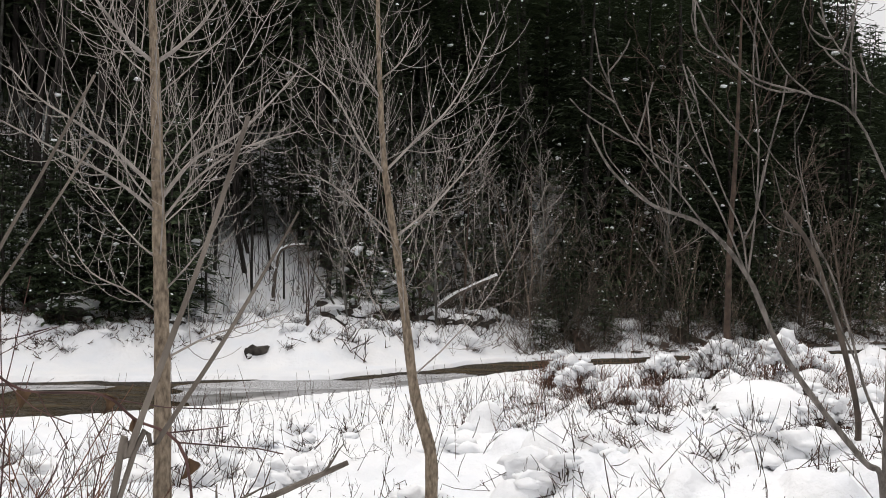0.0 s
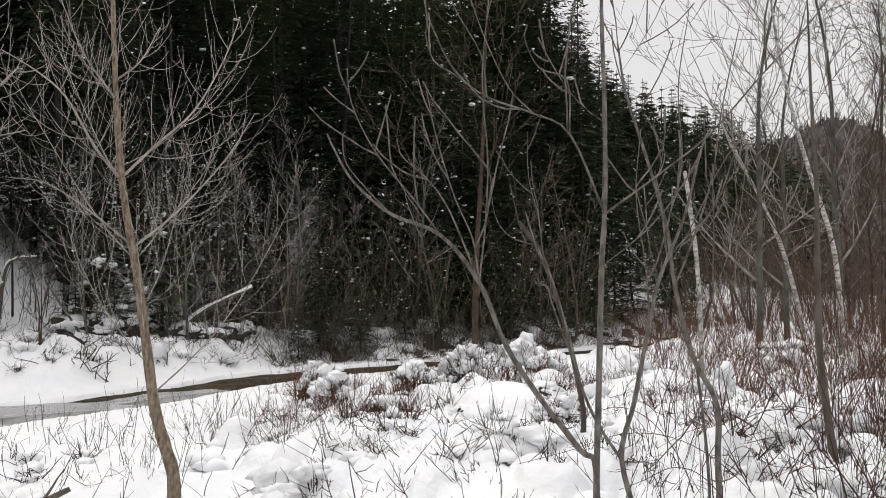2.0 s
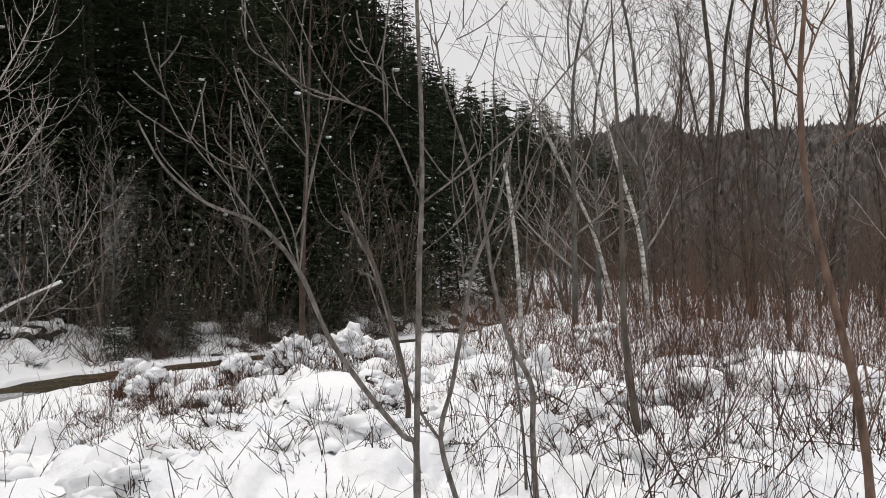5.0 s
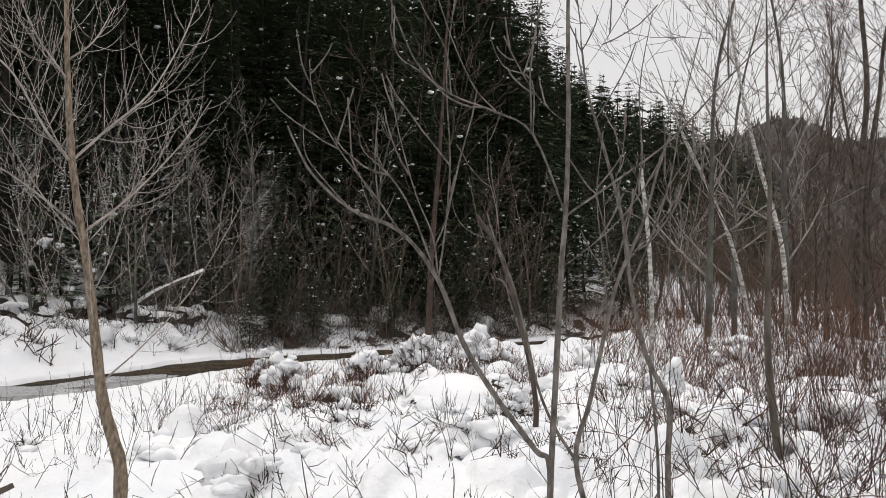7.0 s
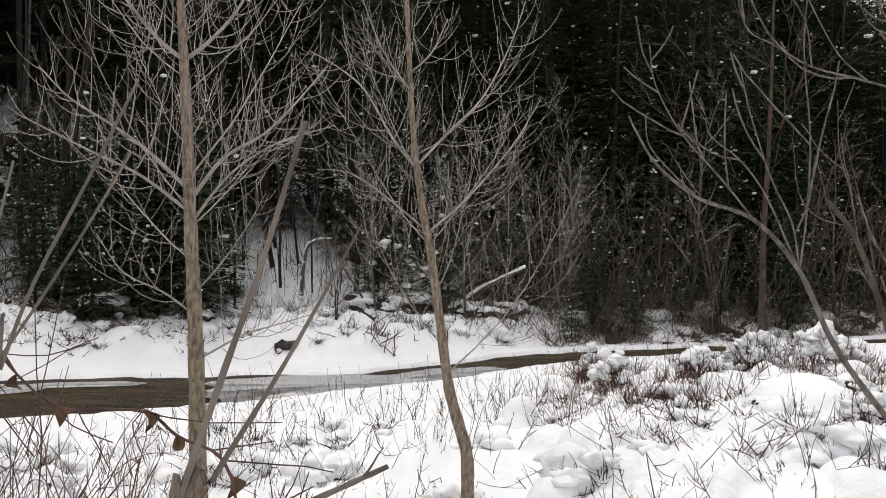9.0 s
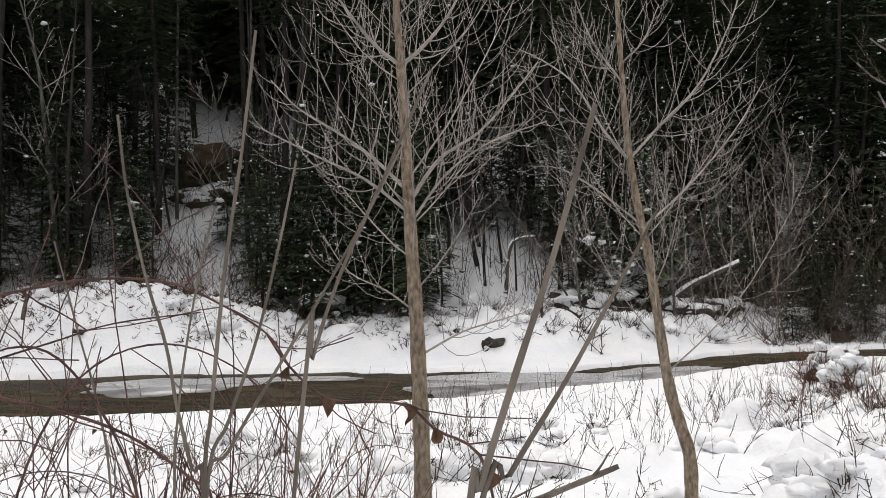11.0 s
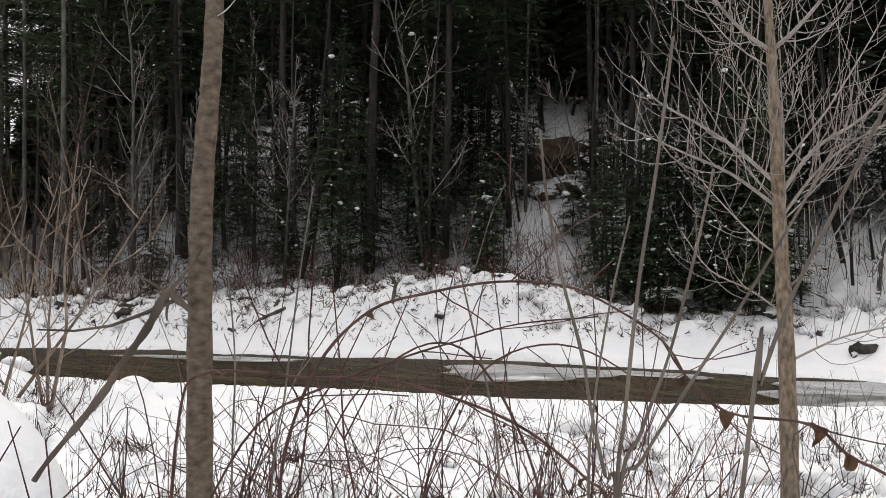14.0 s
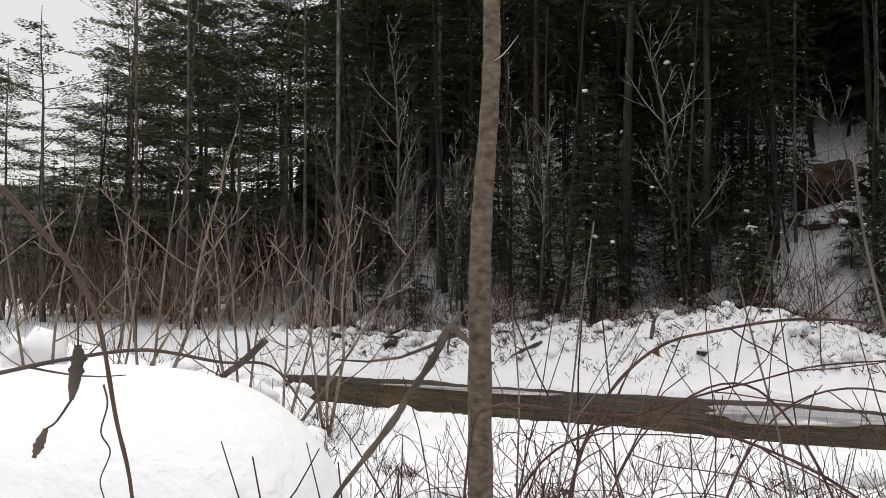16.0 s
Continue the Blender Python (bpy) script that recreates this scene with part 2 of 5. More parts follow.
BUMPS = np.vstack([
    make_bumps(260, (-57, -3), (6.5, 26), (0.14, 0.46), (0.2, 0.5), 3),
    make_bumps(110, (-4, 30), (6.0, 13), (0.15, 0.45), (0.05, 0.22), 4),
    make_bumps(170, (26, 62), (5, 13), (0.15, 0.45), (0.06, 0.25), 5),
    make_bumps(160, (-10, 64), (21, 29), (0.12, 0.4), (0.08, 0.3), 6),
    make_bumps(80, (56, 84), (12, 30), (0.3, 0.7), (0.1, 0.35), 8),
    make_bumps(70, (-58, -30), (24, 50), (0.5, 1.0), (0.15, 0.45), 9),
])
# drifts and snowed-over heaps that stand out: bearing, distance, radius, height
HEAPS = [(-20.4, 12.3, 1.0, 0.55), (-20.2, 7.6, 0.75, 0.33), (-11.8, 10.6, 1.3, 0.32), (-14.5, 9.0, 1.1, 0.25), (-48.6, 8.4, 1.1, 0.35),
         (-25.5, 9.5, 0.7, 0.4), (-36, 12, 0.9, 0.4), (-30, 15, 1.0, 0.4), (-44, 15, 1.2, 0.5), (-50, 14, 1.3, 0.7), (-36, 30, 3.0, 0.8),
         (18.6, 8.3, 0.9, 0.28), (14.8, 8.0, 0.55, 0.30), (6, 10.5, 0.9, 0.2), (30, 7.6, 0.9, 0.22), (38, 10, 1.4, 0.2), (70, 19, 2.2, 0.9),
         (76, 22, 3.0, 1.2), (81, 13.5, 1.0, 1.5), (66.5, 17, 1.2, 0.6)]
BUMPS = np.vstack([BUMPS, [(*V(a, d)[:2], r, h) for a, d, r, h in HEAPS]])


def fbm(x, y, s, seed=0.0):
    """Cheap smooth waviness from summed sines."""
    z = np.zeros_like(x)
    for i, (a, b, ph) in enumerate(((1.0, 0.37, 0.3), (-0.61, 1.13, 1.9), (1.71, -0.83, 4.1), (0.43, 2.03, 2.2), (-2.6, 1.3, 0.7))):
        z = z + np.sin((a * x + b * y) / s + ph + seed) / (1 + 0.6 * i)
    return z / 3


def pillow(x, y, s, seed):
    """Snow cushions with creases between them, 0 to 1, of about s metres."""
    out = np.empty(len(x))
    for i, (a, b) in enumerate(zip(x / s, y / s)):
        a, b = a + 0.35 * math.sin(2.3 * b), b + 0.35 * math.sin(2.1 * a + 1)
        f = noise.voronoi(Vector((a, b, seed)))[0]
        out[i] = min(1.0, (f[1] - f[0]) * 2.2) * (1.05 - 0.6 * f[0])
    return np.sqrt(np.maximum(out, 0))


def land(x, y):
    """The height of the snow at x, y."""
    x, y = np.asarray(x, float), np.asarray(y, float)
    shape = x.shape
    x, y = np.atleast_1d(x).ravel(), np.atleast_1d(y).ravel()
    d = np.hypot(x, y)
    yaw = np.degrees(np.arctan2(-x, y))
    yn, yf = np.interp(x, NEAR_X, NEAR_Y), np.interp(x, FAR_X, FAR_Y)
    wob = 0.16 * fbm(x, y, 0.55) + 0.1 * fbm(x, y, 0.2, 2)
    s = yn - y + wob                       # how far on this side of the near edge
    e = y - yf + wob * 1.5                 # how far past the far edge
    near = -0.42 + (0.12 + 0.30 * smoothstep(-2, -14, yaw)) * smoothstep(0, 9, s) + 0.45 * smoothstep(6.5, 2.0, d)
    near = near + 0.05 * fbm(x, y, 0.9) * smoothstep(0, 2, s) + 0.25 * smoothstep(20, 45, d) * smoothstep(-25, -40, yaw)
    dip = V(1.2, 8.2)
    near = near - 0.3 * np.exp(-((x - dip[0]) ** 2 + (y - dip[1]) ** 2) / 1.5 ** 2) * smoothstep(0, 2, s)
    near = np.where(s < 0, -0.42 - 3.0 * np.minimum(-s, 0.35), near)
    # the far bank: an ice shelf, a bank with a mound, then the wooded hillside
    full = smoothstep(-48, -14, yaw) * smoothstep(70, 54, yaw)
    mound = 0.95 * np.exp(-((x + 14.3) / 3.2) ** 2 - ((y - 20.2) / 2.2) ** 2) + 0.35 * np.exp(-((x + 19) / 3.5) ** 2 - ((y - 18.5) / 2) ** 2)
    shelf = -0.5 + 0.75 * smoothstep(1.0 + 0.7 * fbm(x, y, 1.7), 3.6, e) + 0.09 * fbm(x, y, 0.6) * smoothstep(0.8, 2.5, e)
    hill = np.where(e > 5, 0.5 * (np.sqrt((e - 5) ** 2 + 4) - 2), 0) * full * smoothstep(240, 110, d)
    hill = 48 * (1 - np.exp(-hill / 48))
    far = shelf + mound + hill + 0.35 * fbm(x, y, 2.3) * smoothstep(6, 12, e) * full
    far = np.where(e < 0, -0.5 - 3.0 * np.minimum(-e, 0.35), far)
    z = np.where(s > -0.4, near, np.where(e > -0.4, far, -1.5))
    # pillows of snow over brush and stones
    lift = np.zeros_like(z)
    some = BUMPS
    if len(x) == 1:
        some = BUMPS[(np.abs(BUMPS[:, 0] - x[0]) < BUMPS[:, 2] + 0.25) & (np.abs(BUMPS[:, 1] - y[0]) < BUMPS[:, 2] + 0.25)]
    bent = smoothstep(-1, -6, yaw)
    xw = x + bent * (0.14 * fbm(x, y, 0.21, 1) + 0.05 * fbm(x, y, 0.07, 3))
    yw = y + bent * (0.14 * fbm(x, y, 0.21, 5) + 0.05 * fbm(x, y, 0.07, 8))
    for bx, by, r, h in some:
        k = np.nonzero((np.abs(xw - bx) < r) & (np.abs(yw - by) < r))[0]
        if len(k):
            q = 1 - ((xw[k] - bx) ** 2 + (yw[k] - by) ** 2) / r ** 2
            lift[k] = np.maximum(lift[k], h * np.maximum(q, 0) ** 0.6)
    rough = np.where(s > 0.3, smoothstep(0.3, 2, s) * np.maximum(0.16, smoothstep(-3, -9, yaw)) * (1 - 0.2 * smoothstep(9.5, 7.5, d) * smoothstep(-30, -20, yaw)),
                     np.where((e > 1.2) & (e < 9), smoothstep(1.2, 2.2, e) * 0.8, 0)) * ((d > 3.5) & (d < 33) & (yaw > -60) & (yaw < 80))
    k = np.nonzero(rough > 0.01)[0]
    if len(k):
        big = pillow(x[k], y[k], 0.62, 3.1)
        soft_lift = lift[k]
        lift[k] = np.maximum(soft_lift, 0.3 * soft_lift + rough[k] * (0.24 * big * (0.7 + 0.5 * fbm(x[k], y[k], 1.3)) + 0.12 * pillow(x[k], y[k], 0.22, 7.7)))
    dry = np.where(s > 0.3, smoothstep(0.3, 1.5 + 5.0 * smoothstep(-2, -7, yaw) * smoothstep(-30, -22, yaw), s), np.where(e > 1.0, smoothstep(1.0, 2.2, e), 0))
    z = z + lift * dry
    # the big smooth snowbank beside the camera
    u, w = (0.956 * (x + 5.40) - 0.292 * (y - 1.18)) / 1.55, (0.292 * (x + 5.40) + 0.956 * (y - 1.18)) / 1.56
    q = np.abs(u) ** 2.7 + np.abs(w) ** 2.7
    z = np.maximum(z, np.where(q < 1, 0.1 + 1.5 * np.maximum(0, 1 - q) ** 0.34 + 0.04 * fbm(x, y, 0.5), -9))
    # far wooded hills and the rise of the land to the horizon
    ridge = 53 + 13 * np.exp(-((yaw + 40.3) / 2.3) ** 2) + 1.5 * np.sin(yaw * 0.35) + 1.0 * np.sin(yaw * 1.3)
    z = z + ridge * (1 - 0.35 * smoothstep(40, 60, yaw)) * smoothstep(130, 420, d)
    return z.reshape(shape)


def gz(x, y):
    return float(land(np.array([x]), np.array([y]))[0])


def build_ground():
    """One polar sheet: fine where the camera looks, coarse behind it."""
    fine = np.arange(-60, 88, 0.24)
    ang = np.radians(np.concatenate([fine, np.arange(90, 300, 5.0)]))
    dist = [0.3, 0.8, 1.3, 1.8]
    while dist[-1] < 34:
        dist.append(dist[-1] + max(0.06, dist[-1] * 0.0085))
    while dist[-1] < 3200:
        dist.append(dist[-1] * 1.045)
    dist = np.array(dist)
    a, d = np.meshgrid(ang, dist)
    x, y = -d * np.sin(a), d * np.cos(a)
    z = land(x, y)
    na, nd = len(ang), len(dist)
    v = np.stack([x, y, z], -1).reshape(-1, 3)
    i = np.arange(nd - 1)[:, None] * na
    j = np.arange(na)[None]
    j2 = (j + 1) % na
    f = np.stack([i + j, i + na + j, i + na + j2, i + j2], -1).reshape(-1, 4)[:, ::-1]
    faces = f.tolist()
    faces.append(list(range(na))[::-1])
    me = bpy.data.meshes.new("ground")
    me.from_pydata(v.tolist(), [], faces)
    me.materials.append(SNOW)
    me.polygons.foreach_set("use_smooth", [True] * len(me.polygons))
    me.update()
    if me.polygons[0].normal.z < 0:
        me.flip_normals()
    tagged(new("ground", me), "deep white snow over brush, river banks and a wooded hillside", "snow", kind="structure")


build_ground()


def build_water():
    geo = Geo()
    xs = np.arange(-58, 120, 1.0)
    yn, yf = np.interp(xs, NEAR_X, NEAR_Y) - 0.7, np.interp(xs, FAR_X, FAR_Y) + 0.7
    v = np.concatenate([np.stack([xs, yn, np.full_like(xs, WATER_Z)], 1), np.stack([xs, yf, np.full_like(xs, WATER_Z)], 1)])
    n = len(xs)
    geo.put(v, [[i, i + 1, n + i + 1, n + i] for i in range(n - 1)])
    tagged(new("water", geo.mesh("water", WATER)), "dark brown river flowing between snowy banks", "river", kind="structure")


build_water()


def ice_reflection(cx, cy, length, width, turn, seed):
    """A thin uneven sheet of grey ice on the water; its grey also paints in reflected bank and sky."""
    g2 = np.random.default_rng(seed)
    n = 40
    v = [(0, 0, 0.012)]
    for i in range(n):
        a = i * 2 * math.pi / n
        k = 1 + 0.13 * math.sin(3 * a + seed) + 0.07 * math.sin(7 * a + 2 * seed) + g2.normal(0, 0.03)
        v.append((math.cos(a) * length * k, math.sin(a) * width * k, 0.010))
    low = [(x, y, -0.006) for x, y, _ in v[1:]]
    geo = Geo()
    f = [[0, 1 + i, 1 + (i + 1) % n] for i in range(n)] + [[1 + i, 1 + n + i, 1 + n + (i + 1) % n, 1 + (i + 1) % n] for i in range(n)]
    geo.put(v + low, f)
    ob = tagged(new("ice_reflection_sheet", geo.mesh("ice_reflection_sheet", ICE_REFLECTION)), "thin grey sheet of ice with reflected bank and sky painted in, on the river", "ice", "ice on the river")
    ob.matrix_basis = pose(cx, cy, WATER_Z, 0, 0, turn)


ice_reflection(-10.3, 15.9, 1.8, 1.2, 27, 1)
ice_reflection(-2.9, 17.7, 2.9, 1.6, 24, 2)
ice_reflection(-0.6, 19.6, 1.7, 0.7, 48, 3)
ice_reflection(-8.2, 17.3, 1.6, 0.35, 16, 4)
ice_reflection(-17.5, 13.4, 2.4, 0.35, 25, 5)


# ---- the trees near the camera ----
TWIGGY = dict(segs=(6, 6, 3), up=(0.55, 1.5, 0.7), wob=(0.045, 0.05, 0.08), kids=(19, 1.2, 0), ang=(66, 48, 40), ratio=(0.52, 0.4, 0.4),
              rr=(0.30, 0.6, 0.6), sides=(5, 4, 3), thin=0.0019, tip=0.22)
STOUT = dict(segs=(6, 5), up=(0.9, 0.9), wob=(0.06, 0.09), kids=(4, 0), ang=(42, 40), ratio=(0.5, 0.4),
             rr=(0.62, 0.6), sides=(6, 5), thin=0.005, tip=0.6)


def line(d, pts):
    """Places from bearings and heights at one distance."""
    return np.array([V(a, d, z) for a, z in pts])


def near_tree(name, d, trunk, radii, limbs, label, bark, twig, st, seed, extra=0, rise=0.0, spread=0.5, limb_name="limb", girth=1.0):
    """A bare tree: trunk along a line of bearings and heights, limbs along theirs, side twigs grown on them, and extra limbs up the trunk."""
    g = np.random.default_rng(seed)
    radii = tuple(r * girth for r in radii)
    limbs = [(q, a * girth, b * girth) for q, a, b in limbs]
    low = trunk[0]
    x, y, _ = V(low[0], d)
    foot = gz(x, y) - 0.08
    pts = line(d, trunk)
    if foot < pts[0][2] - 0.03:
        pts = np.vstack([[pts[0][0], pts[0][1], foot], pts])
        radii = (radii[0] * 1.12, *radii)
    if rise:
        way = unit(pts[-1] - pts[-2])
        for k in (1, 2, 3):
            pts = np.vstack([pts, pts[-1] + (way + g.normal(0, 0.05, 3)) * rise / 3])
            radii = (*radii, radii[-1] * 0.68)
    base = np.array((x, y, foot))
    tree = thing(name, base, label, "tree")
    t = Geo()
    sp = spline(pts, 5)
    rad = np.interp(np.linspace(0, len(pts) - 1, len(sp)), np.arange(len(pts)), radii)
    rad = rad * (1 + 0.05 * np.sin(np.arange(len(sp)) * 1.7)) 
    t.tube(sp - base, rad, 10)
    part("trunk", t, bark, tree)
    for spec in limbs:
        lp = line(d, spec[0])
        depth = g.uniform(-spread, spread)
        away = unit(np.array((x, y, 0.0)))
        lp = lp + away[None] * (depth * np.linspace(0, 1, len(lp)) ** 1.2)[:, None]
        sm = spline(lp, 4)
        L = float(np.linalg.norm(np.diff(sm, axis=0), axis=1).sum())
        geo = Geo()
        geo.tube(sm - base, np.linspace(spec[1], spec[2], len(sm)) * 0.85, 6)
        limb = part(limb_name, geo, twig, tree)
        if spec[1] > 0.006:
            fine = Geo()
            side_twigs(fine, sm - base, L, spec[1], 0, st, g, 0.12)
            if fine.n:
                tagged(part("twig_spray", fine, twig, limb), kind="stuff")
    hi = sp[-1][2]
    for i in range(extra):
        f = 0.30 + 0.68 * (i + g.uniform(0, 1)) / extra
        j = int(f * (len(sp) - 1))
        az = i * 2.4 + g.uniform(-0.4, 0.4)
        tilt = radians(g.uniform(38, 66))
        way = np.array((math.cos(az) * math.sin(tilt), math.sin(az) * math.sin(tilt), math.cos(tilt)))
        geo = Geo()
        grow(geo, sp[j] - base, way, g.uniform(1.0, 2.1) * (1.25 - 0.6 * f) * (d / 8), rad[j] * g.uniform(0.12, 0.2), 0, st, g)
        part(limb_name, geo, twig, tree)
    return tree


near_tree("bare_tree", 7.4, [(17.77, 0.13), (17.91, 0.93), (18.09, 1.60), (18.38, 2.27), (18.59, 2.93), (18.87, 3.60), (19.08, 4.03)],
          (0.072, 0.067, 0.060, 0.053, 0.048, 0.039, 0.031),
          [([(18.49, 2.57), (20.89, 2.87), (23.12, 3.08), (25.57, 3.28), (27.36, 3.52)], 0.021, 0.006),
           ([(18.43, 2.39), (21.17, 2.65), (23.99, 2.81), (27.26, 3.00)], 0.018, 0.005),
           ([(18.19, 2.53), (16.33, 2.86), (13.65, 3.10), (11.27, 3.44), (9.20, 3.78)], 0.022, 0.006),
           ([(18.22, 2.33), (15.97, 2.72), (12.94, 3.00), (9.11, 3.18)], 0.017, 0.005),
           ([(18.88, 3.62), (20.43, 3.76), (22.05, 3.99), (23.65, 4.27)], 0.022, 0.008),
           ([(18.88, 3.62), (17.48, 3.79), (15.70, 4.09), (14.22, 4.48)], 0.024, 0.009),
           ([(18.09, 1.56), (20.06, 1.74), (22.59, 1.90), (24.48, 2.23)], 0.012, 0.004),
           ([(17.83, 1.20), (15.07, 1.38), (12.68, 1.46), (9.92, 1.55)], 0.013, 0.004)],
          "young bare tree with tan bark and upswept twigs in the snow", TAN, TWIG, TWIGGY, 11, extra=22, rise=2.2, spread=0.8)
near_tree("bare_tree", 8.7, [(0.51, -0.38), (0.58, 0.08), (1.14, 0.39), (1.79, 0.76), (2.41, 1.43), (2.99, 2.05), (3.63, 2.57), (4.17, 3.19), (4.53, 4.04), (4.69, 4.61)],
          (0.068, 0.064, 0.060, 0.054, 0.046, 0.042, 0.037, 0.031, 0.025, 0.022),
          [([(3.87, 2.90), (5.60, 3.23), (7.53, 3.73), (9.41, 3.99), (11.63, 4.20)], 0.018, 0.005),
           ([(3.99, 2.95), (1.87, 3.30), (-0.33, 3.65), (-2.14, 4.18), (-3.20, 4.65)], 0.019, 0.006),
           ([(3.41, 2.32), (6.25, 2.67), (8.50, 2.88), (10.70, 2.92)], 0.015, 0.004),
           ([(3.33, 2.27), (0.65, 2.63), (-2.28, 3.15), (-4.09, 3.61)], 0.016, 0.004),
           ([(4.51, 3.87), (3.12, 4.16), (2.07, 4.63)], 0.013, 0.005),
           ([(4.44, 3.70), (6.10, 4.03), (7.28, 4.48)], 0.013, 0.005)],
          "young bare tree with a bent tan trunk in the snow", TAN, TWIG, TWIGGY, 12, extra=18, rise=2.2, spread=0.8)

# the sumacs
near_tree("sumac_tree", 5.05, [(-27.26, 0.47), (-27.32, 0.94), (-27.50, 1.56), (-27.64, 2.07), (-27.83, 2.38), (-27.86, 2.90), (-27.66, 3.51), (-27.63, 3.85)],
          (0.046, 0.044, 0.042, 0.040, 0.036, 0.032, 0.027, 0.022),
          [([(-27.83, 2.38), (-25.57, 2.84), (-23.11, 2.97), (-20.09, 3.07), (-17.85, 3.21), (-16.37, 3.30), (-15.75, 3.46), (-15.90, 3.52)], 0.020, 0.009),
           ([(-25.57, 2.83), (-25.41, 3.15), (-23.52, 3.24), (-22.58, 3.41), (-22.70, 3.51)], 0.013, 0.008),
           ([(-27.83, 2.37), (-31.42, 2.60), (-34.44, 2.81), (-37.44, 3.11), (-40.41, 3.39), (-42.59, 3.69)], 0.019, 0.008),
           ([(-23.11, 2.97), (-21.61, 3.11), (-20.12, 3.38), (-19.01, 3.65)], 0.013, 0.008),
           ([(-20.09, 3.07), (-19.74, 3.31), (-18.26, 3.54), (-17.51, 3.71)], 0.012, 0.008)],
          "bare sumac with a straight grey stem and curling branches", SUMAC, SUMAC, STOUT, 21, girth=0.43, extra=5, rise=1.4, spread=0.3)
near_tree("sumac_tree", 5.4, [(-27.18, 0.83), (-26.17, 0.95), (-23.56, 1.26), (-21.34, 1.58), (-19.49, 1.98), (-16.91, 2.27), (-13.61, 2.40), (-11.12, 2.60), (-9.79, 2.81), (-9.36, 2.90)],
          (0.039, 0.039, 0.037, 0.035, 0.032, 0.027, 0.022, 0.018, 0.014, 0.010),
          [([(-19.49, 1.98), (-17.67, 2.40), (-16.20, 2.61), (-14.55, 2.75), (-14.19, 2.86)], 0.017, 0.008),
           ([(-16.91, 2.27), (-15.09, 2.50), (-12.56, 2.79), (-10.96, 3.09), (-10.61, 3.32)], 0.016, 0.008),
           ([(-19.50, 2.01), (-19.14, 2.25), (-18.04, 2.50), (-16.95, 2.86), (-16.41, 3.14)], 0.016, 0.008),
           ([(-13.61, 2.40), (-12.19, 2.54), (-10.77, 2.71), (-10.60, 2.87), (-10.85, 2.90)], 0.012, 0.008),
           ([(-19.53, 1.97), (-19.99, 2.33), (-20.20, 2.74), (-19.90, 3.25), (-20.52, 3.82)], 0.016, 0.008)],
          "bare sumac leaning far over with curled branch ends", SUMAC, SUMAC, STOUT, 22, girth=0.46, extra=0, spread=0.3)
near_tree("sumac_tree", 5.3, [(-30.27, 0.41), (-28.84, 0.92), (-29.64, 1.27), (-30.63, 1.75), (-31.23, 2.00), (-32.79, 2.37), (-33.77, 2.75)],
          (0.032, 0.030, 0.027, 0.023, 0.021, 0.017, 0.012), [([(-28.84, 0.92), (-27.28, 1.13), (-26.18, 1.36), (-25.44, 1.63), (-24.34, 1.97), (-23.23, 2.19)], 0.022, 0.010),
           ([(-30.63, 1.75), (-30.34, 2.09), (-29.75, 2.51), (-30.05, 2.92)], 0.012, 0.006), ([(-31.23, 2.00), (-32.15, 2.17), (-34.67, 2.43), (-36.19, 2.84)], 0.012, 0.006)],
          "slender forked bare sumac rising from the snow", SUMAC, SUMAC, STOUT, 23, girth=0.54, spread=0.3)
near_tree("broken_tree", 9.3, [(-25.84, 0.62), (-25.30, 1.10), (-24.40, 1.65), (-23.11, 2.27), (-21.62, 2.62)], (0.048, 0.046, 0.042, 0.042, 0.036),
          [([(-24.03, 1.78), (-23.47, 1.93), (-22.71, 1.96)], 0.02, 0.012), ([(-23.29, 2.21), (-22.89, 2.70), (-22.29, 3.09), (-22.20, 3.59)], 0.014, 0.006),
           ([(-22.89, 2.36), (-21.08, 2.46), (-20.08, 2.70), (-19.78, 3.19)], 0.013, 0.006)],
          "leaning broken tree with pale split wood at its tip", DEAD, SUMAC, STOUT, 24, girth=0.62, spread=0.3)
near_tree("bare_tree", 7.1, [(-34.69, -0.11), (-34.44, 0.57), (-34.39, 1.03), (-32.94, 1.40), (-31.88, 1.95), (-31.37, 2.42), (-30.11, 2.99), (-28.83, 3.51), (-28.30, 3.93)],
          (0.042, 0.040, 0.037, 0.032, 0.028, 0.025, 0.021, 0.016, 0.012),
          [([(-31.88, 1.95), (-33.04, 2.32), (-34.21, 2.79), (-34.82, 3.30), (-35.90, 3.92)], 0.017, 0.007), ([(-31.37, 2.42), (-32.36, 2.92), (-32.17, 3.52), (-32.88, 4.12)], 0.014, 0.006),
           ([(-33.12, 1.40), (-33.78, 0.56), (-33.89, -0.12)], 0.02, 0.028)],
          "crooked slim bare tree with a bent grey-brown stem", SUMAC, SUMAC, STOUT, 25, girth=0.62, extra=6, spread=0.4)
near_tree("bare_tree", 9.6, [(-41.29, -0.49), (-40.84, 0.23), (-40.16, 1.20), (-40.06, 2.12), (-40.04, 3.04), (-39.78, 3.96)], (0.068, 0.062, 0.052, 0.040, 0.030, 0.022),
          [([(-40.07, 2.23), (-42.38, 2.76), (-44.40, 3.40), (-45.41, 4.15)], 0.014, 0.005), ([(-40.06, 2.01), (-38.06, 2.44), (-36.35, 2.98), (-35.36, 3.73)], 0.014, 0.005)],
          "slim bare tree with rough grey-brown bark", GREY, BROWN, TWIGGY, 26, girth=0.72, extra=12, rise=1.6)
